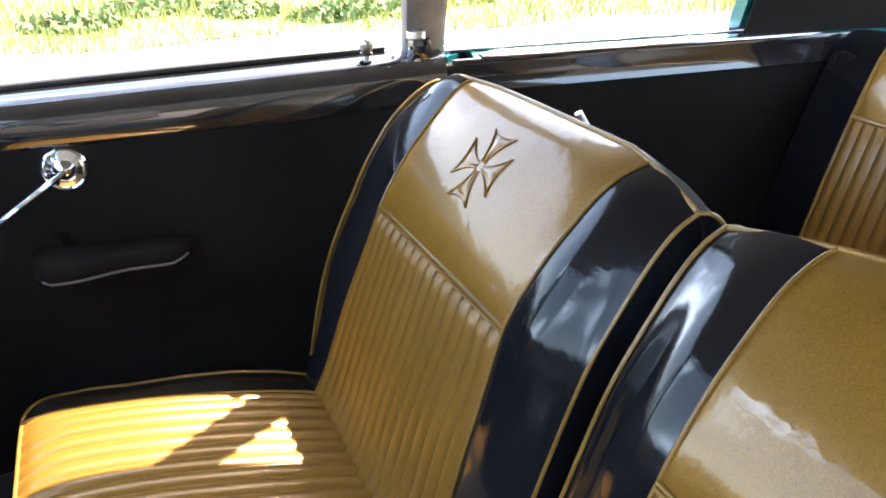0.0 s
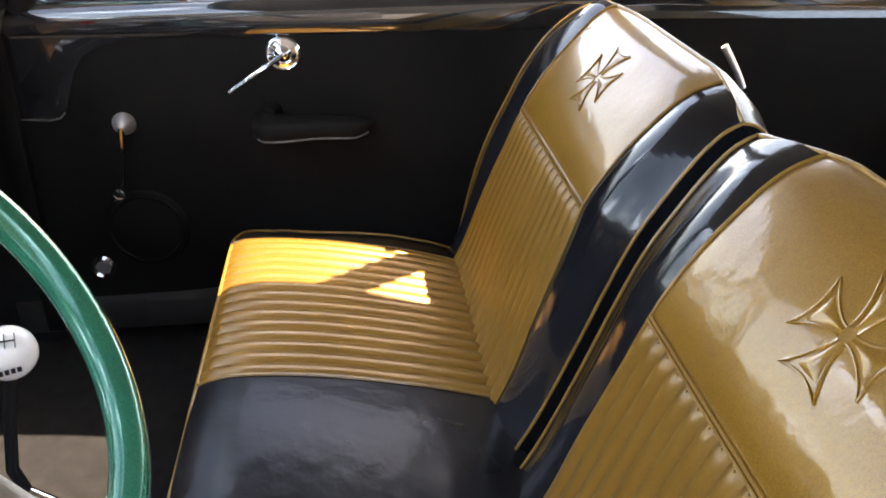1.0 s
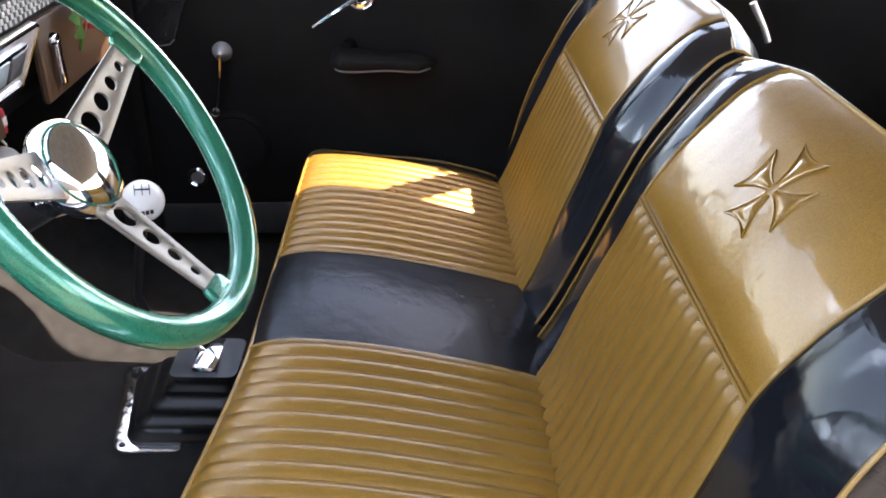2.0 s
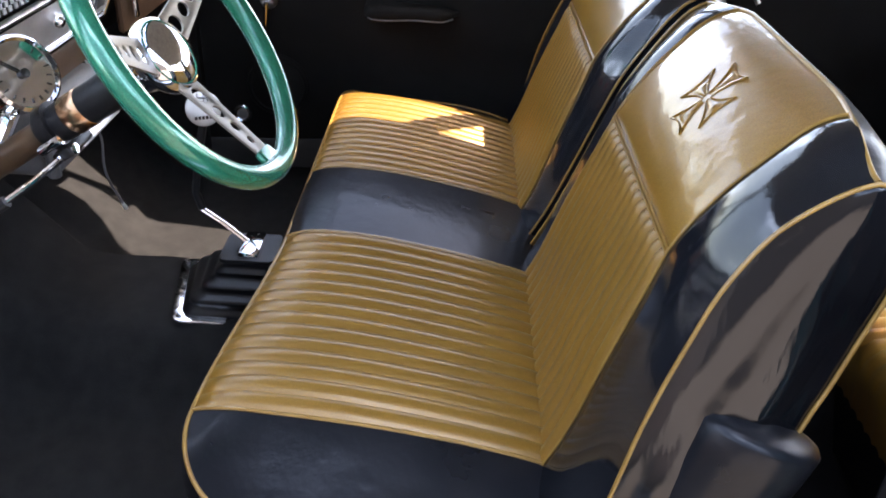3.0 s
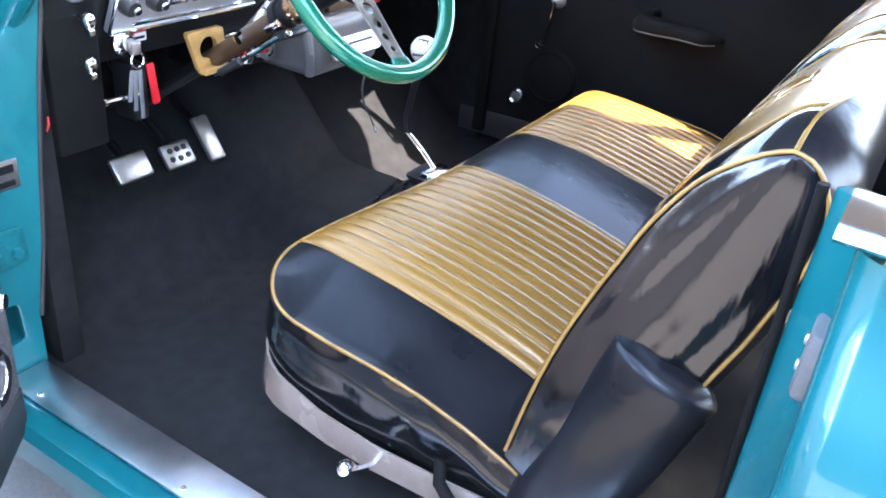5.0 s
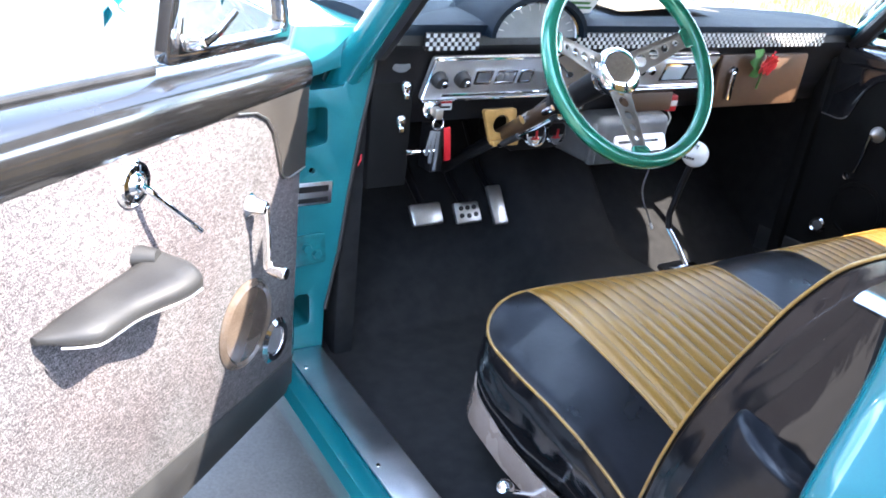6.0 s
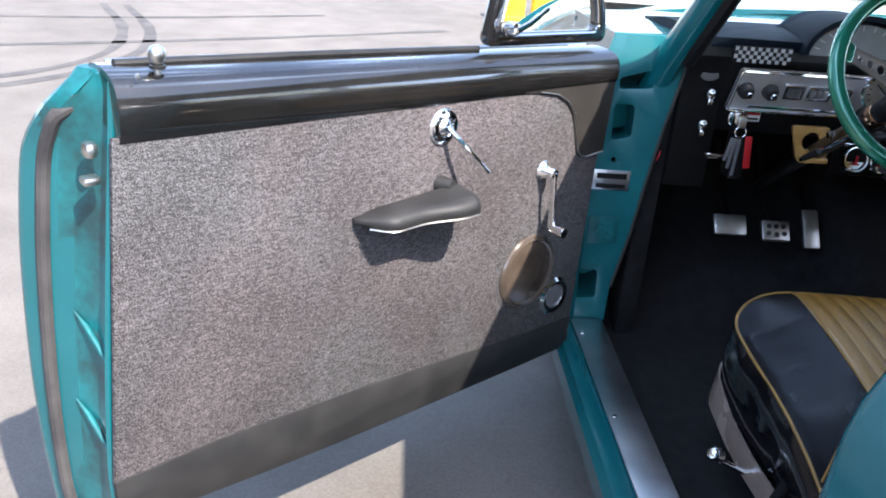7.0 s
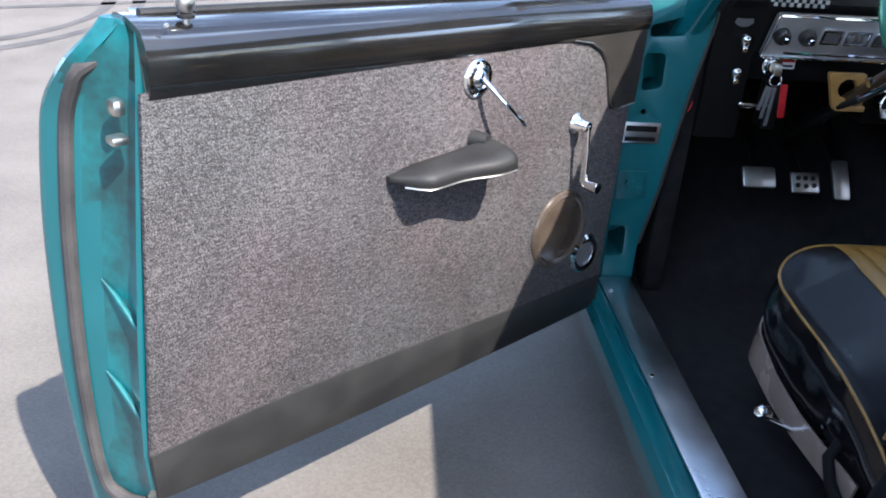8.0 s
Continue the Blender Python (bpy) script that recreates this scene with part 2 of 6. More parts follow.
CHROME = mat("chrome", (0.82, 0.83, 0.85), (0.92, 0.92, 0.93), 20, 0.06, metal=1.0, rough_var=0.04)
ALU = mat("scuffed_aluminium", (0.66, 0.69, 0.73), (0.84, 0.86, 0.90), 14, 0.32, metal=1.0, rough_var=0.14)
VALANCE = wavy(mat("pale_beige_metal", (0.165, 0.128, 0.106), (0.235, 0.186, 0.156), 9, 0.26, coat=0.9), 7.0, 0.014)
CHROME_WAVY = wavy(mat("polished_chrome_plate", (0.82, 0.83, 0.85), (0.92, 0.92, 0.93), 20, 0.17, metal=1.0, rough_var=0.05), 22.0, 0.004)
POLISHED = mat("polished_stainless", (0.78, 0.78, 0.80), (0.90, 0.90, 0.91), 16, 0.16, metal=1.0)
BRUSHED = mat("brushed_steel", (0.58, 0.56, 0.53), (0.76, 0.74, 0.70), 26, 0.36, metal=1.0, rough_var=0.08)
SPOKE = mat("tan_brushed_steel", (0.25, 0.22, 0.19), (0.32, 0.285, 0.25), 26, 0.46, metal=1.0, rough_var=0.06)
CARPET = mat("black_carpet", (0.0120, 0.0122, 0.0128), (0.0190, 0.0190, 0.0194), 30, 0.95, bump=0.35, fine=500, spec=0.1)
RUBBER = mat("grey_rubber_seal", (0.035, 0.033, 0.034), (0.075, 0.070, 0.068), 18, 0.75, bump=0.3)
BOOT_RUBBER = mat("boot_rubber", (0.004, 0.004, 0.005), (0.009, 0.009, 0.010), 18, 0.42, bump=0.1)
BLACK_RUBBER = mat("black_rubber", (0.010, 0.010, 0.010), (0.022, 0.022, 0.022), 18, 0.5, bump=0.2)
GREEN = flake_mat("green_flake_rim", (0.001, 0.108, 0.062), (0.009, 0.230, 0.130), 0.22, 0.35, 1.0, 1700)
WHITE = mat("white_plastic", (0.72, 0.72, 0.70), (0.80, 0.80, 0.78), 20, 0.22, coat=0.5)
DASH_BLACK = mat("black_dash_paint", (0.005, 0.005, 0.006), (0.011, 0.011, 0.012), 10, 0.38, bump=0.2, spec=0.35)
DASH_PAD = mat("dark_blue_dash_pad", (0.0025, 0.0065, 0.012), (0.005, 0.011, 0.020), 9, 0.62, bump=0.25, spec=0.10)
SATIN_ALU = mat("satin_aluminium", (0.66, 0.68, 0.70), (0.80, 0.81, 0.83), 18, 0.52, metal=1.0, rough_var=0.08)
GLOVE = mat("brown_dash_vinyl", (0.062, 0.032, 0.016), (0.105, 0.056, 0.029), 11, 0.5, bump=0.3)
DULL_METAL = mat("dull_window_channel", (0.16, 0.16, 0.17), (0.26, 0.26, 0.27), 16, 0.40, metal=0.6)
CHECK_GREY = mat("faded_white_squares", (0.30, 0.32, 0.34), (0.42, 0.44, 0.45), 30, 0.5)
JACKET = mat("brown_column_enamel", (0.050, 0.028, 0.015), (0.085, 0.050, 0.027), 14, 0.34, coat=0.3)
DIAL_GREY = mat("grey_dial_face", (0.17, 0.19, 0.20), (0.24, 0.26, 0.27), 12, 0.35, coat=0.4)
TAN = mat("tan_brown_vinyl", (0.12, 0.055, 0.020), (0.20, 0.098, 0.038), 11, 0.45, bump=0.3)
WOOD = mat("varnished_tan_bracket", (0.36, 0.20, 0.06), (0.52, 0.31, 0.11), 30, 0.35, coat=0.4)
COPPER = mat("copper_collar", (0.55, 0.30, 0.16), (0.68, 0.40, 0.24), 20, 0.25, metal=1.0)
RED = mat("red_plastic", (0.40, 0.008, 0.015), (0.55, 0.016, 0.022), 30, 0.45)
LEAF = mat("green_leaf", (0.02, 0.10, 0.02), (0.05, 0.19, 0.04), 40, 0.5)
GREY = mat("grey_plastic", (0.09, 0.095, 0.10), (0.15, 0.155, 0.16), 14, 0.4)
FADED_PAPER = mat("faded_paper", (0.13, 0.115, 0.085), (0.18, 0.16, 0.12), 9, 0.7)
DIAL = mat("pale_dial_face", (0.42, 0.52, 0.58), (0.55, 0.64, 0.68), 14, 0.35, coat=0.5)
BROWN_DISC = mat("smoked_brown_cover", (0.06, 0.045, 0.034), (0.11, 0.085, 0.066), 12, 0.22, coat=0.6)
VERGE = mat("dry_grass_verge", (0.17, 0.21, 0.045), (0.42, 0.38, 0.20), 1.3, 0.9, bump=0.5, fine=40)
UNSEEN_WALL = mat("dark_unseen_wall", (0.035, 0.033, 0.031), (0.06, 0.056, 0.052), 1.5, 0.9, bump=0.4, fine=60)
HEADLINER = mat("grey_headliner", (0.20, 0.20, 0.20), (0.27, 0.27, 0.26), 14, 0.9, bump=0.4)
GLASS = glass_mat("clear_glass")
CONCRETE = concrete_mat("pale_concrete")
GRASS = mat("dry_green_grass", (0.20, 0.25, 0.05), (0.40, 0.40, 0.13), 3, 0.8)
SHRUB = mat("shrub_leaves", (0.05, 0.10, 0.02), (0.16, 0.21, 0.05), 5, 0.7)
SHADE_TYRE = mat("dark_shade_tyre_line", (0.060, 0.055, 0.052), (0.11, 0.102, 0.096), 6, 0.85)
YELLOW = mat("yellow_paint", (0.72, 0.52, 0.02), (0.80, 0.62, 0.05), 6, 0.6)

# ---- building helpers ----
UP = Vector((0, 0, 1))


def thing(name, m=None, label="", category="", group="", kind=""):
    ob = new(name)
    ob.empty_display_size = 0.05
    ob.matrix_basis = m if m is not None else Matrix()
    return tagged(ob, label, category, group, kind)


def part(name, bm, material, parent=None, label="", flip=False, sharp=35):
    """Links a bmesh as one mesh object under a thing or a part. flip mirrors it in its own y."""
    if flip:
        for v in bm.verts:
            v.co.y = -v.co.y
    bmesh.ops.recalc_face_normals(bm, faces=bm.faces)
    me = bpy.data.meshes.new(name)
    bm.to_mesh(me)
    bm.free()
    me.materials.append(material)
    me.shade_smooth()
    me.set_sharp_from_angle(angle=radians(sharp))
    ob = new(name, me)
    ob.parent = parent
    if label:
        ob["label"] = label
    return ob


def spline(points):
    """A smooth curve through the points (Catmull-Rom), as a function of 0..1 by chord length."""
    p = [np.array(q, float) for q in points]
    d = np.cumsum([0] + [np.linalg.norm(b - a) for a, b in zip(p, p[1:])])
    d = d / d[-1]
    ext = [2 * p[0] - p[1]] + p + [2 * p[-1] - p[-2]]

    def f(s):
        s = min(max(s, 0.0), 1.0)
        i = min(int(np.searchsorted(d, s, "right")) - 1, len(p) - 2)
        t = (s - d[i]) / max(d[i + 1] - d[i], 1e-9)
        a, b, c, e = ext[i], ext[i + 1], ext[i + 2], ext[i + 3]
        return 0.5 * ((2 * b) + (c - a) * t + (2 * a - 5 * b + 4 * c - e) * t * t + (3 * b - a - 3 * c + e) * t ** 3)
    return f


def smooth(a, b, x):
    t = min(max((x - a) / (b - a), 0.0), 1.0)
    return t * t * (3 - 2 * t)


def shell(fn, us, vs, thick=0.010, bm=None):
    """A closed slab whose outer face is the surface fn(u, v)."""
    bm = bm or bmesh.new()
    top = np.array([[fn(u, v) for v in vs] for u in us], float)
    du, dv = np.gradient(top, axis=0), np.gradient(top, axis=1)
    nr = np.cross(du, dv)
    nr /= np.maximum(np.linalg.norm(nr, axis=2, keepdims=True), 1e-9)
    low = top - nr * thick
    nu, nv = len(us), len(vs)
    a = [[bm.verts.new(top[i, j]) for j in range(nv)] for i in range(nu)]
    b = [[bm.verts.new(low[i, j]) for j in range(nv)] for i in range(nu)]
    for i in range(nu - 1):
        for j in range(nv - 1):
            bm.faces.new((a[i][j], a[i + 1][j], a[i + 1][j + 1], a[i][j + 1]))
            bm.faces.new((b[i][j], b[i][j + 1], b[i + 1][j + 1], b[i + 1][j]))
    for i in range(nu - 1):
        bm.faces.new((a[i][0], b[i][0], b[i + 1][0], a[i + 1][0]))
        bm.faces.new((a[i][-1], a[i + 1][-1], b[i + 1][-1], b[i][-1]))
    for j in range(nv - 1):
        bm.faces.new((a[0][j], a[0][j + 1], b[0][j + 1], b[0][j]))
        bm.faces.new((a[-1][j], b[-1][j], b[-1][j + 1], a[-1][j + 1]))
    return bm


def tube(points, r, n=8, closed=False, bm=None, flat=1.0):
    """A round rod along points; r may be a list. flat squeezes it along its second axis."""
    bm = bm or bmesh.new()
    p = [Vector(q) for q in points]
    k = len(p)
    rings, side = [], None
    for i in range(k):
        if closed:
            t = p[(i + 1) % k] - p[i - 1]
        else:
            t = p[min(i + 1, k - 1)] - p[max(i - 1, 0)]
        t.normalize()
        if side is None:
            side = t.cross(UP if abs(t.z) < 0.9 else Vector((1, 0, 0))).normalized()
        side = (side - t * side.dot(t)).normalized()
        other = t.cross(side)
        ri = r[i] if isinstance(r, (list, tuple)) else r
        rings.append([bm.verts.new(p[i] + side * (math.cos(2 * math.pi * j / n) * ri) + other * (math.sin(2 * math.pi * j / n) * ri * flat)) for j in range(n)])
    for i in range(k if closed else k - 1):
        a, b = rings[i], rings[(i + 1) % k]
        for j in range(n):
            bm.faces.new((a[j], a[(j + 1) % n], b[(j + 1) % n], b[j]))
    if not closed:
        bm.faces.new(rings[0][::-1])
        bm.faces.new(rings[-1])
    return bm


def lathe(profile, m=None, n=32, bm=None):
    """Turns (radius, height) pairs round the z axis of m."""
    bm = bm or bmesh.new()
    m = m or Matrix()
    rings = []
    for r, h in profile:
        if r < 1e-6:
            rings.append([bm.verts.new(m @ Vector((0, 0, h)))])
        else:
            rings.append([bm.verts.new(m @ Vector((r * math.cos(2 * math.pi * j / n), r * math.sin(2 * math.pi * j / n), h))) for j in range(n)])
    for a, b in zip(rings, rings[1:]):
        for j in range(n):
            q = [a[j % len(a)], a[(j + 1) % len(a)], b[(j + 1) % len(b)], b[j % len(b)]]
            q = list(dict.fromkeys(q))
            if len(q) > 2:
                bm.faces.new(q)
    for ring in (rings[0], rings[-1]):
        if len(ring) > 2:
            bm.faces.new(ring)
    return bm


def box(x0, x1, y0, y1, z0, z1, bev=0.004, m=None, bm=None, seg=2):
    own = bmesh.new()
    bmesh.ops.create_cube(own, size=1.0)
    for v in own.verts:
        v.co = Vector(((x0 + x1) / 2 + v.co.x * (x1 - x0), (y0 + y1) / 2 + v.co.y * (y1 - y0), (z0 + z1) / 2 + v.co.z * (z1 - z0)))
    if bev:
        bmesh.ops.bevel(own, geom=list(own.edges), offset=bev, segments=seg, profile=0.5, affect="EDGES")
    if m is not None:
        own.transform(m)
    return merge(bm, own)


def merge(bm, own):
    if bm is None:
        return own
    me = bpy.data.meshes.new("tmp")
    own.to_mesh(me)
    own.free()
    bm.from_mesh(me)
    bpy.data.meshes.remove(me)
    return bm


def rounded(points, r, n=5):
    """A closed 2D outline with its corners rounded by r."""
    out, k = [], len(points)
    for i in range(k):
        p, a, b = (Vector(points[j]) for j in (i, i - 1, (i + 1) % k))
        da, db = (a - p), (b - p)
        ra = min(r, da.length * 0.45, db.length * 0.45)
        s, e = p + da.normalized() * ra, p + db.normalized() * ra
        for t in range(n + 1):
            t /= n
            out.append((s * (1 - t) ** 2 + p * (2 * t * (1 - t)) + e * t * t))
    return [tuple(q) for q in out]


def plate(outlines, depth, m=None, bev=0.0, bm=None):
    """A flat plate in its local xy plane, depth thick about z = 0, from an outline and any holes."""
    cu = bpy.data.curves.new("plate", "CURVE")
    cu.dimensions, cu.fill_mode = "2D", "BOTH"
    cu.extrude, cu.bevel_depth, cu.bevel_resolution = depth / 2 - bev, bev, 1
    for pts in outlines:
        sp = cu.splines.new("POLY")
        sp.points.add(len(pts) - 1)
        sp.use_cyclic_u = True
        for q, c in zip(sp.points, pts):
            q.co = (c[0], c[1], 0, 1)
    ob = bpy.data.objects.new("plate", cu)
    scene.collection.objects.link(ob)
    me = bpy.data.meshes.new_from_object(ob.evaluated_get(bpy.context.evaluated_depsgraph_get()))
    bpy.data.objects.remove(ob)
    bpy.data.curves.remove(cu)
    own = bmesh.new()
    own.from_mesh(me)
    bpy.data.meshes.remove(me)
    bmesh.ops.remove_doubles(own, verts=own.verts, dist=1e-6)
    if m is not None:
        own.transform(m)
    return merge(bm, own)


def circle(cx, cy, r, n=20, ry=None):
    return [(cx + r * math.cos(2 * math.pi * i / n), cy + (ry or r) * math.sin(2 * math.pi * i / n)) for i in range(n)]


def frame_of(origin, z_axis, x_hint=(1, 0, 0)):
    """A pose with its z along z_axis and its x near x_hint."""
    z = Vector(z_axis).normalized()
    x = Vector(x_hint)
    x = (x - z * x.dot(z)).normalized()
    y = z.cross(x)
    m = Matrix((x, y, z)).transposed().to_4x4()
    m.translation = origin
    return m


def lin(a, b, n):
    return [a + (b - a) * i / (n - 1) for i in range(n)]

# ---- ground and surroundings ----
G = 0.065
bm = bmesh.new()
ring = [(-400, -400), (400, -400), (400, 400), (-400, 400)]
inner = [(-12, -10), (14, -10), (14, 12), (-12, 12)]
a = [bm.verts.new((x, y, G)) for x, y in ring]
b = [bm.verts.new((x, y, G)) for x, y in inner]
for i in range(4):
    bm.faces.new((a[i], a[(i + 1) % 4], b[(i + 1) % 4], b[i]))
bm.faces.new(b)
tagged(part("ground", bm, CONCRETE), "sunlit pale concrete yard with faint stains", "ground", kind="structure")

# dark lines across the yard beyond the open door: painted overhead-cable shadows, and tyre marks
for pts in ([(-5.6, 2.75), (-4.36, 3.33), (-3.4, 3.82), (-2.3, 4.47), (-0.9, 5.4)], [(-6.2, 3.7), (-4.9, 4.4), (-3.4, 5.0), (-2.0, 5.8)],
            [(-4.6, 2.0), (-3.6, 2.6), (-3.2, 3.4), (-3.35, 4.4), (-3.9, 5.6)], [(-4.4, 1.9), (-3.42, 2.5), (-3.02, 3.4), (-3.15, 4.4), (-3.7, 5.6)],
            [(-6.5, 4.6), (-5.0, 5.4), (-3.0, 6.6)]):
    f = spline([(x, y, G + 0.0025) for x, y in pts])
    bm = bmesh.new()
    vs = []
    for i in range(41):
        p, q = Vector(f(i / 40)), Vector(f(min(1, i / 40 + 0.01))) - Vector(f(max(0, i / 40 - 0.01)))
        s = q.cross(UP).normalized() * (0.040 + 0.016 * noise.noise(p * 2.3))
        vs.append((bm.verts.new(p + s), bm.verts.new(p - s)))
    for (p, q), (r, s) in zip(vs, vs[1:]):
        bm.faces.new((p, q, s, r))
    tagged(part("shade_tyre_line", bm, SHADE_TYRE), "painted cable-shadow and tyre-mark line across the pale concrete yard", "tar line", "lines on the concrete", "structure")

# plain unseen wall on the driver side, added to darken the seat reflections
tagged(part("wall_unseen", box(-8.2, -7.9, -14, 2.0, G - 0.02, 3.4, 0.02), UNSEEN_WALL), "plain dark wall out of view, added to darken reflections", "wall", kind="structure")

# roadside grass and low shrubs beyond the passenger side
bm = bmesh.new()
va, vb = [], []
for i in range(57):
    y = -16 + 0.5 * i
    va.append(bm.verts.new((6.75 + 0.5 * noise.noise(Vector((y * 0.6, 0, 0))) + 0.25 * noise.noise(Vector((y * 2.1, 4, 0))), y, G + 0.006)))
    vb.append(bm.verts.new((10.0 + 0.6 * noise.noise(Vector((y * 0.5, 7, 0))), y, G + 0.006)))
for i in range(56):
    bm.faces.new((va[i], vb[i], vb[i + 1], va[i + 1]))
tagged(part("verge", bm, VERGE), "dry grassy verge beside the yard", "verge", kind="structure")
rnd = random.Random(5)
bm = bmesh.new()
for i in range(34000):
    d = rnd.random()
    y = -16 + 28 * rnd.random()
    edge = 6.7 + 0.5 * noise.noise(Vector((y * 0.6, 0, 0)))
    x = edge + 3.4 * d ** 1.2
    h = (0.05 + 0.20 * rnd.random() ** 2) * (0.35 + 0.9 * abs(noise.noise(Vector((x * 0.7, y * 0.9, 3)))) + 0.5 * d)
    an, le = rnd.random() * 6.28, 0.25 * rnd.random()
    w = Vector((math.cos(an), math.sin(an), 0)) * (0.004 + 0.006 * rnd.random())
    p = Vector((x, y, G))
    tip = p + Vector((math.cos(an + 1.5) * le * h * 2, math.sin(an + 1.5) * le * h * 2, h))
    bm.faces.new((bm.verts.new(p - w), bm.verts.new(p + w), bm.verts.new((p + tip) / 2 + w * 0.8), bm.verts.new(tip)))
tagged(part("grass", bm, GRASS), "dry green roadside grass in the sun", "grass", kind="stuff")


def shrub(x, y, r, h, seed):
    rn = random.Random(seed)
    t = thing("shrub", Matrix.Translation((x, y, G)), "low sunlit green shrub in the grass", "shrub", "roadside shrubs")
    bm = bmesh.new()
    for i in range(7):
        an = rn.random() * 6.28
        e = Vector((math.cos(an) * r * 0.7, math.sin(an) * r * 0.7, h * (0.5 + 0.5 * rn.random())))
        tube([(0, 0, -0.02), e * 0.5 + Vector((0, 0, 0.05)), e], [0.012, 0.008, 0.003], 5, bm=bm)
    part("stem", bm, TAN, t)
    bm = bmesh.new()
    for i in range(420):
        an, q, z = rn.random() * 6.28, rn.random() ** 0.6, rn.random()
        p = Vector((math.cos(an) * r * q, math.sin(an) * r * q, h * z * (1.1 - 0.5 * q)))
        u = Vector((rn.uniform(-1, 1), rn.uniform(-1, 1), rn.uniform(-1, 1))).normalized()
        v = u.orthogonal()
        s = 0.03 + 0.03 * rn.random()
        bm.faces.new([bm.verts.new(p + c) for c in (u * s, v * s * 0.45, -u * s, -v * s * 0.45)])
    part("crown", bm, SHRUB, t)


for i, (x, y, r, h) in enumerate(((7.9, -3.5, 0.55, 0.18), (8.2, -2.2, 0.4, 0.13), (7.8, -0.6, 0.45, 0.14), (7.9, 1.0, 0.5, 0.17), (8.6, -4.6, 0.6, 0.20), (8.7, -1.4, 0.5, 0.16), (7.6, -2.9, 0.35, 0.12))):
    shrub(x, y, r, h, 40 + i)

def parking_block(x0, x1, y, h, label):
    t = thing("parking_block", Matrix.Translation(((x0 + x1) / 2, y, G)), label, "parking block", "blocks at the edge of the yard")
    w = (x1 - x0) / 2
    part("block", box(-w, w, -0.09, 0.09, 0, h, 0.025, None, None, 3), YELLOW, t)
    part("foot", box(-w - 0.02, w + 0.02, -0.12, 0.12, 0, 0.05, 0.01), YELLOW, t)


parking_block(-0.02, 0.56, 6.45, 0.42, "wide yellow-painted concrete block standing on the yard")
parking_block(-0.34, -0.10, 6.40, 0.40, "narrow yellow-painted concrete block standing on the yard")

# ---- car body ----
body = thing("coupe", Matrix(), "teal two-door hardtop coupe with its driver door open", "car")
CB = 1.30   # height of the roof rail
# rocker and sill, both sides
for s in (-1, 1):
    prof = [(0.775, 0.300), (0.852, 0.298), (0.860, 0.301), (0.884, 0.297), (0.895, 0.280), (0.893, 0.235), (0.875, 0.190), (0.80, 0.180), (0.775, 0.20)]
    bm = bmesh.new()
    ys = lin(-1.40, -0.16, 24)
    rows = [[bm.verts.new((s * x, y, z)) for x, z in prof] for y in ys]
    for r0, r1 in zip(rows, rows[1:]):
        for j in range(len(prof)):
            bm.faces.new((r0[j], r0[(j + 1) % len(prof)], r1[(j + 1) % len(prof)], r1[j]))
    bm.faces.new(rows[0]), bm.faces.new(rows[-1])
    part("rocker", bm, TEAL, body)
    bm = box(min(s * 0.777, s * 0.848), max(s * 0.777, s * 0.848), -1.26, -0.232, 0.301, 0.307, 0.0015)
    sp = part("sill_plate", bm, ALU, body, "scuffed aluminium sill plate")
    for y in (-0.30, -0.62, -0.94, -1.2):
        part("screw", lathe([(0, 0.3085), (0.004, 0.3085), (0.005, 0.307), (0.005, 0.305)], Matrix.Translation((s * 0.835, y, 0)), 12), CHROME, sp)

# front door posts, with their pressed openings
JY = -0.222
holes = [rounded([(-0.825, 0.868), (-0.752, 0.890), (-0.748, 0.848), (-0.822, 0.842)], 0.010),
         rounded([(-0.826, 0.814), (-0.780, 0.814), (-0.777, 0.742), (-0.822, 0.732)], 0.012),
         circle(-0.808, 0.691, 0.008),
         rounded([(-0.860, 0.432), (-0.802, 0.432), (-0.798, 0.358), (-0.850, 0.354)], 0.012)]
outline = [(-0.885, 0.30), (-0.772, 0.30), (-0.772, 0.39), (-0.748, 0.52), (-0.734, 0.64), (-0.716, 0.77), (-0.692, 0.90), (-0.688, 0.955), (-0.845, 0.955), (-0.872, 0.85), (-0.888, 0.62), (-0.890, 0.40)]
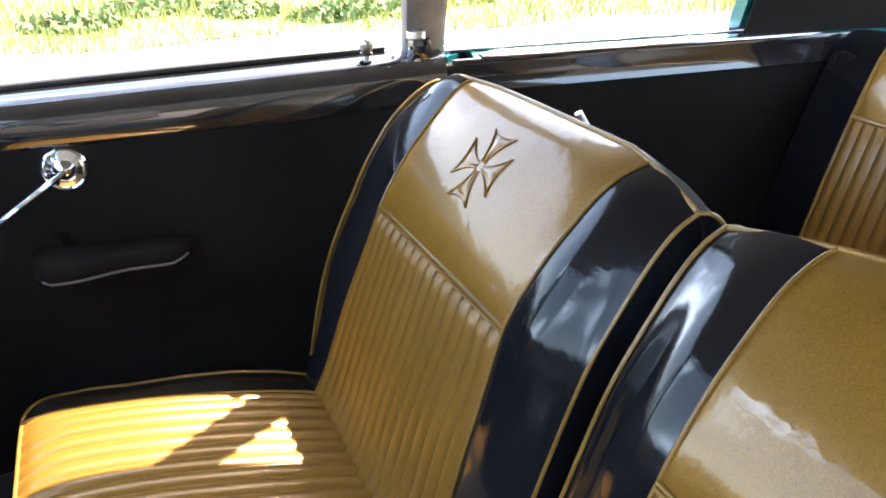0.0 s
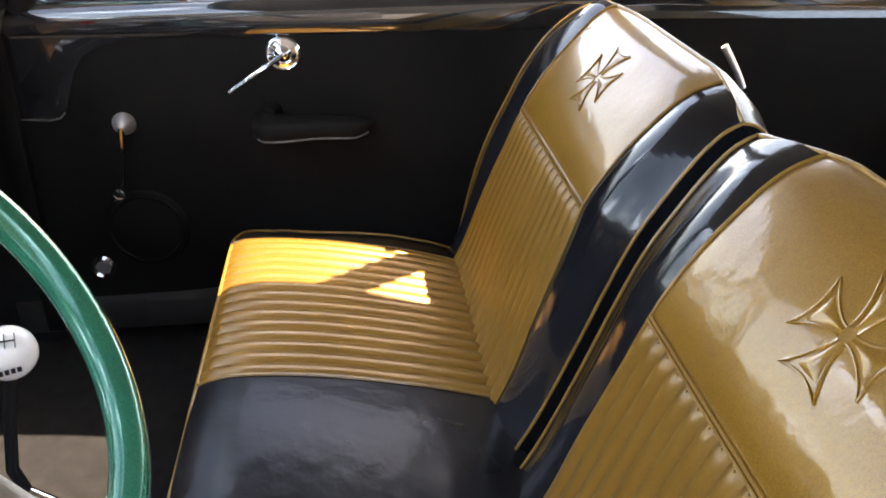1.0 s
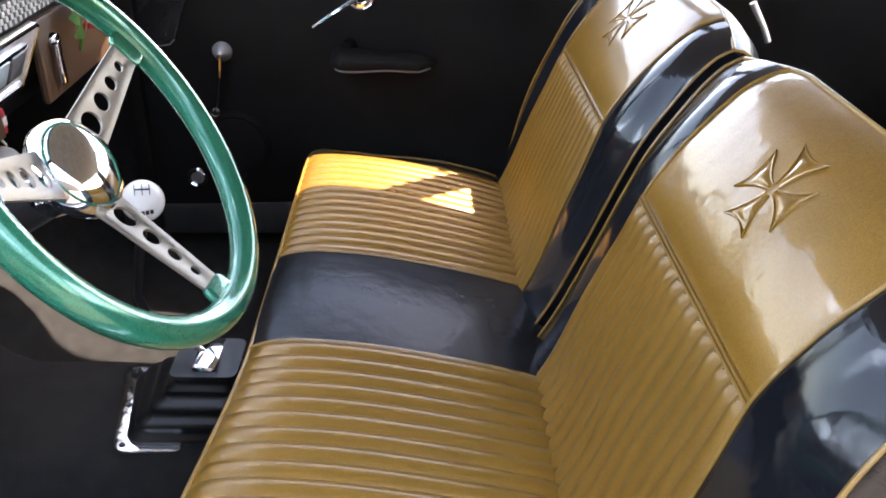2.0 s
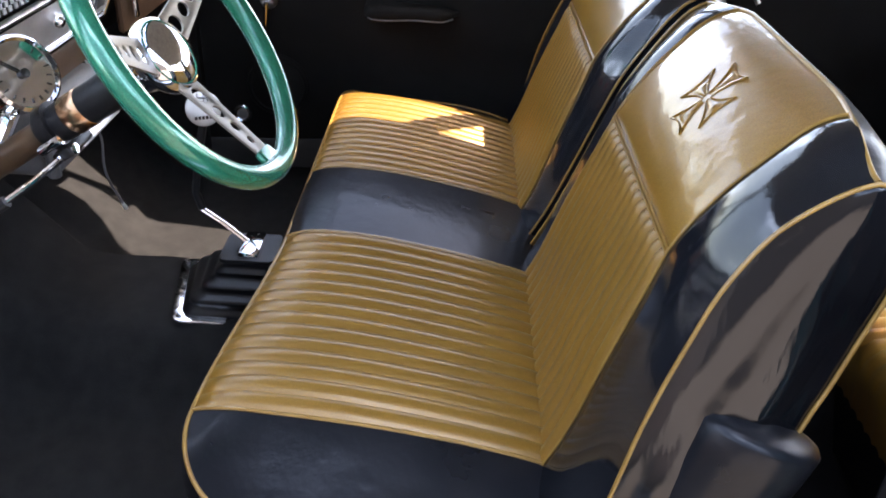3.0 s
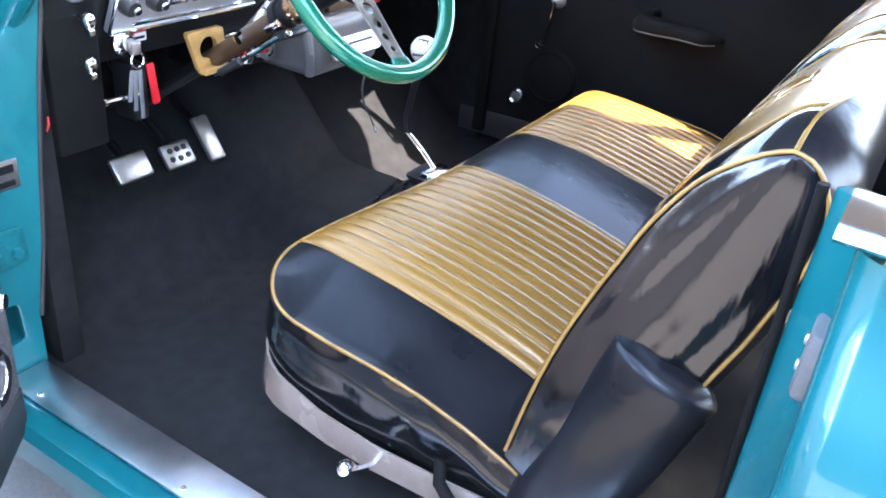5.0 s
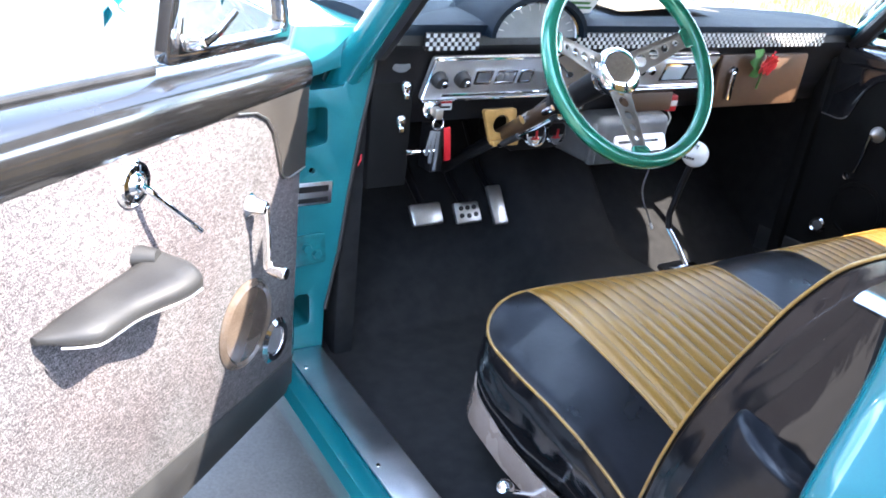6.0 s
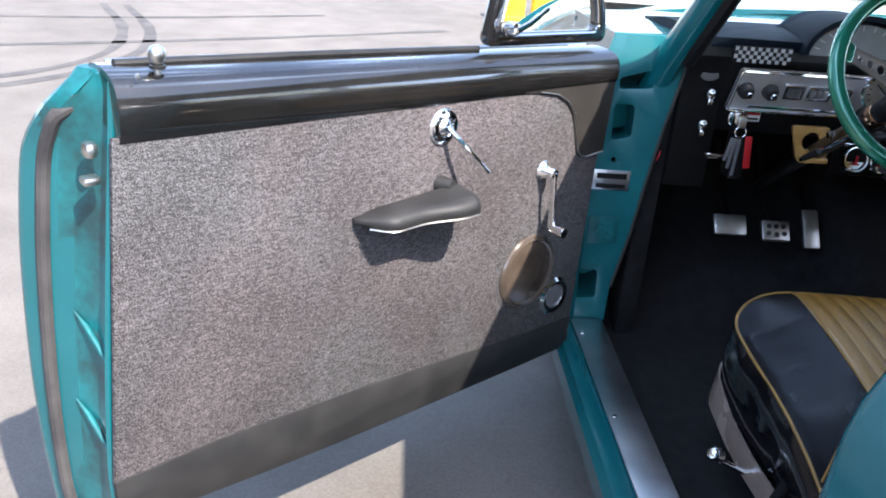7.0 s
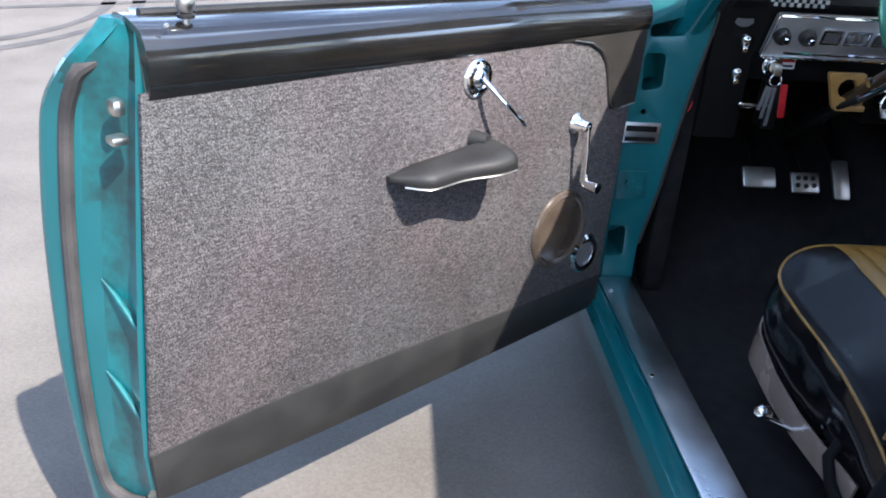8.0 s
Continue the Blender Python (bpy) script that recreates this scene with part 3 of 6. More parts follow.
for s in (-1, 1):
    m = Matrix(((-s, 0, 0, 0), (0, 0, 1, JY), (0, 1, 0, 0), (0, 0, 0, 1)))
    post = part("door_post", plate([outline] + holes, 0.012, m, 0.002), TEAL_DULL, body)
    for h in holes[:2] + holes[3:]:
        bm = bmesh.new()
        cx, cz = np.mean([q[0] for q in h]), np.mean([q[1] for q in h])
        vs0 = [bm.verts.new(m @ Vector((cx + (x - cx) * 1.03, cz + (z - cz) * 1.03, 0.004))) for x, z in h]
        vs1 = [bm.verts.new(m @ Vector((cx + (x - cx) * 0.97, cz + (z - cz) * 0.97, 0.13))) for x, z in h]
        for i in range(len(h)):
            bm.faces.new((vs0[i], vs0[(i + 1) % len(h)], vs1[(i + 1) % len(h)], vs1[i]))
        bm.faces.new(vs1)
        part("pressed_recess", bm, TEAL_DULL, post)
    tagp = part("data_plate", box(-0.848, -0.767, -0.624 - 0.045, -0.624, -0.0095, -0.0065, 0.001, Matrix(((-s, 0, 0, 0), (0, 0, 1, JY), (0, -1, 0, 0), (0, 0, 0, 1)))), ALU, post, "riveted aluminium data plate")
    bm = bmesh.new()
    for z0, z1 in ((0.650, 0.662), (0.629, 0.638)):
        box(min(-s * -0.84, -s * -0.775), max(-s * -0.84, -s * -0.775), JY - 0.0110, JY - 0.0094, z0, z1, 0, bm=bm)
    part("data_bar", bm, DASH_BLACK, tagp)
    # darker raised plate stands in for a pressed recess and its shade
    part("recess_plate", plate([rounded([(-0.842, 0.560), (-0.778, 0.560), (-0.774, 0.500), (-0.838, 0.496)], 0.006)], 0.006, m @ Matrix.Translation((0, 0, -0.007)), 0.0015), TEAL_STAIN_SHADE, post)
    for x, z in ((-0.815, 0.535), (-0.793, 0.520)):
        part("hinge_bolt", lathe([(0, 0.012), (0.009, 0.012), (0.010, 0.009), (0.010, 0)], frame_of((-s * x, JY - 0.006, z), (0, -1, 0)), 6), TEAL_DULL, post)
    part("seal", tube([(-s * (x + 0.004), JY - 0.004, z) for x, z in outline[2:8]], 0.005, 8), BLACK_RUBBER, post)
    # added dark strip that hides the teal post edge where shade belongs
    if s > 0:
        part("post_cover", box(0.668, 0.76, JY - 0.014, JY + 0.02, 0.30, 0.955, 0.004), DARK_TRIM, post)
    # inner and outer faces of the post, forward of it
    part("kick_panel", box(min(s * 0.690, s * 0.735), max(s * 0.690, s * 0.735), JY + 0.01, 0.35, 0.25, 0.93, 0.006), CARPET, body)
    bm = shell(lambda u, v: (s * (0.890 - 0.05 * smooth(0.6, 1, v) - 0.02 * smooth(0.3, 0, v)), JY - 0.004 + u * 1.75, 0.19 + v * (0.765 - 0.25 * smooth(0.12, 0.9, u))), lin(0, 1, 20), lin(0, 1, 12), 0.012 * s)
    part("fender", bm, TEAL, body)

# added red streak, stands in for a faint red smear beside the post
part("wire", tube([(-0.716, -0.243, 0.722), (-0.718, -0.246, 0.712), (-0.721, -0.243, 0.700)], [0.001, 0.0018, 0.001], 8), RED, body, "thin red streak added at the door post")

# cowl, hood and windscreen
def cowl(u, v):
    x = -0.845 + 1.69 * u
    y0 = max(-0.210, -0.29 + 0.34 * (1 - min(1, (x / 0.755) ** 2)))
    return (x, y0 + (0.22 + 0.10 * math.sin(math.pi * u) - y0) * v, 0.955 + 0.018 * math.sin(math.pi * u) - 0.012 * v)


bm = shell(cowl, lin(0, 1, 40), lin(0, 1, 8), 0.012)
part("cowl", bm, TEAL, body)
bm = shell(lambda u, v: (-0.845 + 1.69 * u, 0.22 + 1.30 * v + 0.10 * math.sin(math.pi * u), 0.943 + 0.035 * math.sin(math.pi * u) - 0.06 * v ** 2 - 0.22 * smooth(0.12, 0.9, 0.25 + 0.74 * v) * abs(2 * u - 1) ** 4), lin(0, 1, 36), lin(0, 1, 16), 0.012)
part("hood", bm, TEAL, body)


def screen(u, v):
    x = (-0.755 + 0.12 * v) * (1 - 2 * u)
    bow = 1 - (1 - 2 * u) ** 2
    return (x, -0.30 + 0.34 * bow - v * (0.26 + 0.20 * bow), 0.950 + v * 0.345 + 0.01 * bow * v)


ws = part("windscreen", shell(screen, lin(0.03, 0.97, 24), lin(0.02, 0.98, 12), 0.005), GLASS, body)
ws.visible_shadow = False
for s in (-1, 1):
    f = spline([(s * 0.742, -0.165, 0.82), (s * 0.730, -0.222, 0.90), (s * 0.722, -0.274, 0.96), (s * 0.706, -0.345, 1.05), (s * 0.690, -0.415, 1.15), (s * 0.668, -0.49, 1.25), (s * 0.650, -0.55, 1.30), (s * 0.648, -0.62, 1.306)])
    part("windscreen_pillar", tube([f(i / 20) for i in range(21)], [0.034 - 0.006 * smooth(0, 0.5, i / 20) for i in range(21)], 14), TEAL, body)
    g = [tuple(np.array(f(i / 20)) + np.array((-s * 0.022, -0.012, -0.010))) for i in range(4, 21)]
    part("pillar_trim", tube(g, 0.020, 10), DASH_BLACK, body)
    # roof rail with its drip edge
    part("roof_rail", tube([(s * 0.648, y, CB - 0.02 * smooth(-1.5, -2.1, y)) for y in lin(-0.60, -2.05, 22)], 0.026, 10), TEAL, body)
    # rear pillar
    part("rear_pillar", shell(lambda u, v: (s * (0.655 + 0.10 * (1 - v)), -1.90 - 0.34 * u - 0.12 * (1 - v) * u, 0.95 + 0.35 * v), lin(0, 1, 10), lin(0, 1, 10), 0.03 * s), TEAL, body)
    part("pillar_lining", shell(lambda u, v: (s * (0.618 + 0.10 * (1 - v)), -1.885 - 0.36 * u - 0.12 * (1 - v) * u, 0.945 + 0.350 * v), lin(0, 1, 10), lin(0, 1, 10), 0.004 * s), DARK_TRIM, body)
    # rear quarter outside
    def quarter(u, v):
        d = 2.13 * u
        a = math.pi / 2 * max(0.0, 1 - d / 0.045)
        return (s * (0.868 - 0.030 * (1 - math.cos(a)) + 0.018 * math.sin(math.pi * min(1, v * 1.1)) - 0.050 * smooth(0.78, 1.0, v) - 0.02 * smooth(0.2, 0, v)), -1.300 - 0.012 * math.sin(math.pi * v) - (0.030 * (1 - math.sin(a)) if a else d - 0.015), 0.19 + 0.763 * v)
    part("quarter_panel", shell(quarter, lin(0, 0.0216, 10) + lin(0.0324, 1, 24), lin(0, 1, 24), -0.012 * s if s > 0 else 0.012), TEAL, body)
    # belt top of the quarter and its bright strip
    part("quarter_belt", shell(lambda u, v: (s * (0.705 + 0.125 * v), -1.330 - 1.06 * u, 0.952 + 0.016 * math.sin(math.pi * v)), lin(0, 1, 12), lin(0, 1, 8), 0.01 * s), TEAL, body)
    part("belt_strip", tube([(s * 0.778, -1.285 - 1.1 * i / 12, 0.966) for i in range(13)], 0.050, 14, flat=0.22), POLISHED, body, "polished belt moulding")
    # rear door jamb: face, seal, striker
    jamb = part("rear_jamb", shell(lambda u, v: (s * (0.715 + 0.126 * u + 0.018 * u * math.sin(math.pi * min(1, v * 1.1)) - 0.050 * u * smooth(0.78, 1.0, v)), -1.272 - 0.029 * u - 0.012 * u * math.sin(math.pi * v) - 0.024 * math.sin(math.pi * u), 0.20 + 0.76 * v), lin(0, 1, 16), lin(0, 1, 24), 0.012 * -s), TEAL, body)
    part("seal", tube([(s * 0.716, -1.262 - 0.02 * (1 - v), 0.28 + 0.68 * v) for v in lin(0, 1, 16)], 0.008 if s > 0 else 0.005, 16), DARK_TRIM, jamb)
    for z0, hh in ((0.615, 0.060), (0.440, 0.045)):
        part("pressed_bead", tube([(s * (0.790 + 0.026 * math.cos(a)), -1.316 - 0.004 * math.cos(a), z0 + hh * math.sin(a)) for a in lin(0, 2 * math.pi, 25)[:-1]], 0.0045, 8, True), TEAL_DULL, jamb)
    # added dark filler, blocks daylight through the gap behind the passenger door
    if s > 0:
        part("lock_pillar_filler", box(0.688, 0.714, -1.300, -1.268, 0.29, 0.950, 0.005), DARK_TRIM, jamb)
    st = part("striker", box(min(s * 0.728, s * 0.784), max(s * 0.728, s * 0.784), -1.318, -1.293, 0.800, 0.866, 0.008), GREY, jamb, "worn steel door striker")
    for z in (0.822, 0.848):
        part("screw", lathe([(0, 0.003), (0.005, 0.0025), (0.006, 0)], frame_of((s * 0.760, -1.2935, z), (0, 1, 0)), 14), BRUSHED, st)
# roof skin and rear deck
part("roof", shell(lambda u, v: (-0.66 + 1.32 * u, -0.53 - 1.55 * v + 0.08 * math.sin(math.pi * u) * (1 - 2 * v), CB + 0.085 * math.sin(math.pi * u) ** 0.8 * (0.6 + 0.4 * math.sin(math.pi * v))), lin(0, 1, 24), lin(0, 1, 16), 0.014), TEAL, body)
part("headliner", shell(lambda u, v: (-0.635 + 1.27 * u, -0.57 - 1.48 * v + 0.07 * math.sin(math.pi * u) * (1 - 2 * v), CB - 0.022 + 0.080 * math.sin(math.pi * u) ** 0.8 * (0.6 + 0.4 * math.sin(math.pi * v))), lin(0, 1, 18), lin(0, 1, 12), 0.008), HEADLINER, body)
part("rear_deck", shell(lambda u, v: ((0.818 - 0.03 * v ** 4) * (2 * u - 1), -2.39 - (1.03 + 0.05 * math.sin(math.pi * u)) * v, 0.951 + 0.02 * math.sin(math.pi * u) - 0.03 * v ** 3), lin(0, 1, 16), lin(0, 1, 10), 0.012), TEAL, body)
part("tail_panel", shell(lambda u, v: ((0.848 + 0.018 * math.sin(math.pi * v) - 0.050 * smooth(0.78, 1.0, v)) * (2 * u - 1), -3.415 - 0.05 * math.sin(math.pi * u), 0.19 + (0.735 + 0.02 * math.sin(math.pi * u)) * v), lin(0, 1, 16), lin(0, 1, 12), 0.012), TEAL, body)
part("nose_panel", shell(lambda u, v: (0.862 * (2 * u - 1), 1.518 + 0.10 * math.sin(math.pi * u), 0.19 + (0.690 + 0.035 * math.sin(math.pi * u) - 0.215 * abs(2 * u - 1) ** 4) * v), lin(0, 1, 24), lin(0, 1, 10), 0.012), TEAL, body)
# wheels, tucked up inside the skirted body
for s in (-1, 1):
    for y in (0.95, -2.66):
        c = frame_of((s * 0.70, y, G + 0.325), (s, 0, 0))
        wheel = part("wheel", lathe([(0, 0.06), (0.10, 0.075), (0.17, 0.055), (0.205, 0.085), (0.212, 0.09), (0.205, -0.08), (0, -0.08)], c, 32), BRUSHED, body, "plain steel wheel")
        part("tyre", lathe([(0.208, 0.075), (0.25, 0.098), (0.300, 0.088), (0.322, 0.070), (0.325, 0), (0.322, -0.070), (0.300, -0.088), (0.25, -0.098), (0.208, -0.075)], c, 40), BLACK_RUBBER, wheel, "black rubber tyre")
part("parcel_shelf", box(-0.70, 0.70, -2.44, -2.10, 0.93, 0.95, 0.005), DASH_BLACK, body)
rw = part("rear_window", shell(lambda u, v: ((-0.70 + 0.07 * v) * (1 - 2 * u), -2.40 + 0.33 * v, 0.96 + 0.33 * v), lin(0.04, 0.96, 10), lin(0.03, 0.97, 6), 0.005), GLASS, body)
rw.visible_shadow = False

# ---- interior shell ----
def carpet(u, v):
    x, y = -0.775 + 1.55 * u, -2.05 + 2.42 * v
    tun = 0.128 * (1 - (smooth(0.15, 0.27, -x) if x < 0 else smooth(0.06, 0.17, x)))
    toe = 0.75 * (y + 0.182) * smooth(-0.20, -0.10, y)
    fz = 0.262 + max(toe, 0) + tun * (1 + 0.9 * smooth(-0.25, 0.25, y))
    fz += 0.055 * math.exp(-((x - 0.25) / 0.09) ** 2 - ((y + 0.10) / 0.11) ** 2) + 0.012 * noise.noise(Vector((x * 6, y * 6, 5))) * smooth(0.10, 0.2, x)
    return (x, y, fz + 0.004 * noise.noise(Vector((x * 9, y * 9, 0))))


tagged(part("floor", shell(carpet, lin(0, 1, 60), lin(0, 1, 70), 0.02), CARPET), "black carpeted car floor with a raised centre tunnel", "floor", kind="structure")
tagged(part("wall_firewall", box(-0.76, 0.76, 0.36, 0.38, 0.22, 0.95, 0.004), CARPET), "black carpeted firewall behind the pedals", "wall", kind="structure")
for s in (-1, 1):
    q = part("wall_quarter_trim", shell(lambda u, v: (s * (0.690 - 0.012 * math.sin(math.pi * v)), (-1.285 if s > 0 else -1.370) - 0.90 * u, 0.27 + 0.655 * v), lin(0, 1, 14), lin(0, 1, 12), 0.02 * s), DARK_TRIM)
    tagged(q, "black vinyl trim panel beside the rear seat", "trim panel", kind="structure")
    r = part("wall_quarter_rail", shell(lambda u, v: (s * (0.672 + 0.035 * v + 0.012 * math.cos(v * 3)), (-1.285 if s > 0 else -1.370) - 0.90 * u, 0.905 + 0.052 * math.sin(v * 1.57)), lin(0, 1, 14), lin(0, 1, 8), 0.012 * s), BLACK_PAINT)
    tagged(r, "glossy black rail under the rear side window", "rail", kind="structure")
    if s > 0:
        part("sill_moulding", tube([(0.702, y, 0.9585) for y in lin(-1.335, -2.06, 24)], [0.010] + [0.021] * 21 + [0.016, 0.006], 16, flat=0.32), POLISHED, r, "polished window sill moulding")
    t = thing("quarter_winder", Matrix.Translation((s * 0.645, -1.478, 0.870)), "chrome window winder on the black rear side trim", "window winder", "window winders")
    part("hub", lathe([(0, 0.032), (0.006, 0.030), (0.027, 0.004), (0.027, -0.05)], frame_of((0, 0, 0), (-s, 0, 0)), 20), SATIN_ALU, t)
    part("arm", tube([(-s * 0.022, 0, 0), (-s * 0.026, -0.03, -0.045), (-s * 0.032, -0.045, -0.075)], [0.007, 0.006, 0.006], 8), SATIN_ALU, t)
    part("knob", lathe([(0, 0.028), (0.009, 0.026), (0.011, 0.012), (0.006, 0)], frame_of((-s * 0.034, -0.046, -0.076), (-s, 0, 0)), 14), SATIN_ALU, t)
# raised quarter window on the passenger side
t = thing("quarter_window", Matrix.Translation((0.735, -1.27, 0.958)), "raised rear side window in a chrome channel", "window")
part("channel", box(-0.014, 0.014, -0.012, 0.056, 0, 0.35, 0.006, Matrix.Shear("XY", 4, (-0.20, 0.06))), DULL_METAL, t)
part("latch", box(-0.040, -0.012, 0.022, 0.055, 0.0, 0.035, 0.005), BLACK_PAINT, t)
part("latch_post", lathe([(0.010, 0), (0.010, 0.03), (0.015, 0.035), (0.015, 0.045), (0, 0.048)], Matrix.Translation((-0.030, 0.045, 0)), 14), BRUSHED, t)
gl = part("pane", box(-0.003, 0.003, -0.64, -0.012, 0, 0.33, 0, Matrix.Shear("XY", 4, (-0.20, 0))), GLASS, t)
gl.visible_shadow = False

# ---- doors: u runs from the hinge to the latch, w into the car, z up ----
def build_door(m, flip, label, cloth, lab_cloth):
    hold = []
    u0 = 0.045 if flip else 0.118
    ue = 0.045 if flip else 0.152

    def P(name, bm, material, lab="", sharp=35):
        ob = part(name, bm, material, hold[0] if hold else body, lab, flip, sharp)
        if not hold:
            ob.matrix_basis = m
            hold.append(ob)
        return ob

    edge = spline([(1.150, 0.335), (1.154, 0.405), (1.146, 0.55), (1.128, 0.74), (1.112, 0.89), (1.106, 0.959)])
    oute = spline([(1.188, 0.235), (1.196, 0.40), (1.196, 0.55), (1.187, 0.76), (1.166, 0.90), (1.120, 0.968)])
    # pressed shell
    bm = bmesh.new()
    rows = []
    for i in range(49):
        v = i / 48
        u1, z1 = edge(v)
        u2, z2 = oute(v)
        dep = 0.125 + 0.035 * math.sin(math.pi * min(1, 0.1 + v * 0.95)) - 0.055 * smooth(0.80, 1.0, v)
        f = 0.055 - 0.03 * v
        den = 0.010 * smooth(0.05, 0.15, v) * smooth(0.97, 0.88, v) * (1 - 0.7 * math.exp(-((v - 0.30) / 0.035) ** 2) - 0.7 * math.exp(-((v - 0.56) / 0.035) ** 2))
        zm = 0.5 * (z1 + z2)
        pts = [(u0 + 0.02 * v, -0.004, z1 - 0.036 * smooth(0.8, 1.0, v)), (u1 - 0.002, -0.004, z1), (u1 + 0.002, -0.009, z1), (u1 - 0.004 - den * 0.5, -0.016, z1), (u1 - 0.001 - den * 0.5, -dep * 0.34, zm), (u1 + (u2 - u1) * 0.22, -dep * 0.54, zm), (u1 + (u2 - u1) * 0.50, -dep * 0.63, z2), (u2 - 0.012, -dep + 0.030, z2), (u2 - 0.004, -dep + 0.016, z2), (u2, -dep + 0.010, z2), (u2, -dep + 0.002, z2), (u2 - 0.012, -dep - 0.004, z2), (u0 + 0.02 * v, -dep - 0.004, z2 - 0.036 * smooth(0.8, 1.0, v))]
        rows.append([bm.verts.new(p) for p in pts])
    k = len(rows[0])
    for a, b in zip(rows, rows[1:]):
        for j in range(k):
            bm.faces.new((a[j], a[(j + 1) % k], b[(j + 1) % k], b[j]))
    bm.faces.new(rows[0]), bm.faces.new(rows[-1])
    d = P("driver_door" if not flip else "passenger_door", bm, TEAL, label)
    # latch-end recess faces: stained teal, darkened further to paint in the recess shade
    d.data.materials.append(TEAL_STAIN_SHADE)
    for f in d.data.polygons:
        c = f.center
        if c.x > 1.08 and -0.088 < c.y < -0.012:
            f.material_index = 1
    # rubber seal down the latch end and along the bottom
    path = [(edge(0.94)[0] + 0.010, -0.058, 0.926)]
    for v in lin(0.90, 0.14, 30):
        u1, z1 = edge(v)
        u2, z2 = oute(v)
        dep = 0.125 + 0.035 * math.sin(math.pi * min(1, 0.1 + v * 0.95)) - 0.055 * smooth(0.80, 1.0, v)
        path.append((u1 + (u2 - u1) * 0.70, -dep * 0.735, z2))
    path += [(1.178, -0.094, 0.300), (1.166, -0.066, 0.286), (1.154, -0.036, 0.292)]
    sm = spline(path)
    P("seal", tube([sm(i / 60) for i in range(61)], [0.003, 0.006, 0.009] + [0.0098] * 58, 10), RUBBER)
    for z in (0.600, 0.462):
        P("pressed_rib", tube([(edge((z - 0.335) / 0.62)[0] + du, w, z + dz) for du, w, dz in ((0.010, -0.086, 0.036), (0.0025, -0.066, 0.018), (-0.0025, -0.040, -0.004), (-0.0045, -0.014, -0.026))], [0.001, 0.0040, 0.0044, 0.001], 10), TEAL_STAIN_SHADE)
    P("latch", box(1.118, 1.136, -0.046, -0.022, 0.862, 0.884, 0.008), BRUSHED, "worn steel door latch")
    P("latch_claw", box(1.120, 1.142, -0.042, -0.020, 0.830, 0.841, 0.004), BRUSHED)
    P("latch_pin", lathe([(0, 0.020), (0.008, 0.020), (0.010, 0.014), (0.010, 0)], frame_of((1.128, -0.030, 0.818), (1, 0, 0)), 14), CHROME)
    for z, w in ((0.80, -0.02), (0.872, -0.012), (0.77, -0.025)):
        P("screw", lathe([(0, 0.003), (0.005, 0.003), (0.006, 0)], frame_of((edge(0.85)[0] + 0.004, w, z), (1, 0, 0)), 10), BRUSHED)
    # cloth panel and vinyl kick strip; both follow the door's swept lower edge
    low = spline([(1.152, 0.405), (1.0, 0.408), (0.85, 0.402), (0.62, 0.388), (0.372, 0.368), (ue, 0.356)])
    bot = spline([(1.148, 0.330), (1.0, 0.318), (0.77, 0.304), (0.40, 0.292), (ue, 0.286)])
    XZ = Matrix(((1, 0, 0, 0), (0, 0, -1, 0), (0, 1, 0, 0), (0, 0, 0, 1)))
    lows = [tuple(low(i / 16)) for i in range(17)]
    bots = [tuple(bot(i / 16)) for i in range(17)]
    top = [(ue - 0.010, 0.742), (0.195, 0.742), (0.212, 0.752), (0.222, 0.79), (0.240, 0.838), (0.275, 0.866), (0.333, 0.874), (0.55, 0.879), (0.804, 0.884), (1.113, 0.893)]
    P("cloth_panel", plate([lows + top], 0.010, Matrix.Translation((0, 0.004, 0)) @ XZ, 0.002), cloth, lab_cloth, 60)
    P("kick_strip", plate([bots + lows[::-1]], 0.012, Matrix.Translation((0, 0.005, 0)) @ XZ, 0.002), DOOR_VINYL, "dark grey vinyl strip")
    # rail along the top with its front drop
    drop = [(0.132, 0.735), (0.184, 0.732), (0.202, 0.736), (0.212, 0.746), (0.226, 0.79), (0.240, 0.825), (0.262, 0.850), (0.295, 0.867), (0.345, 0.8765), (0.40, 0.882), (0.40, 0.90), (0.124, 0.905)]
    prof = [(0.004, 0.0), (0.016, 0.002), (0.023, 0.010), (0.0268, 0.022), (0.028, 0.035), (0.0268, 0.047), (0.023, 0.058), (0.0165, 0.067), (0.008, 0.0745), (-0.003, 0.080), (-0.016, 0.084), (-0.030, 0.087), (-0.046, 0.0885), (-0.060, 0.087), (-0.067, 0.082), (-0.070, 0.070), (-0.070, 0.020), (-0.004, 0.012)]
    prof = [(w * 0.6 if w > 0 else w, h) for w, h in prof]
    bm = bmesh.new()
    rr = []
    for i in range(25):
        t = i / 24
        u = 0.122 + ((1.170 if flip else 1.107) - 0.122) * t
        z0 = 0.868 + 0.018 * t
        sc = (0.935 + 0.038 * t - z0) / 0.089 if t < 1 else 1.0
        rr.append([bm.verts.new((u, w, z0 + h * sc)) for w, h in prof])
    n = len(prof)
    for a, b in zip(rr, rr[1:]):
        for j in range(n):
            bm.faces.new((a[j], a[(j + 1) % n], b[(j + 1) % n], b[j]))
    bm.faces.new(rr[0]), bm.faces.new(rr[-1])
    P("top_rail", bm, BLACK_PAINT if flip else RAIL, "glossy black painted rail")
    P("rail_drop", plate([drop], 0.014, Matrix.Translation((0, 0.006, 0)) @ XZ, 0.005), BLACK_PAINT if flip else RAIL_DROP)
    P("drop_edge", tube([(u, 0.013, z - 0.001) for u, z in drop[:4 if flip else 9]], 0.0016, 6), GREY if flip else BRUSHED)
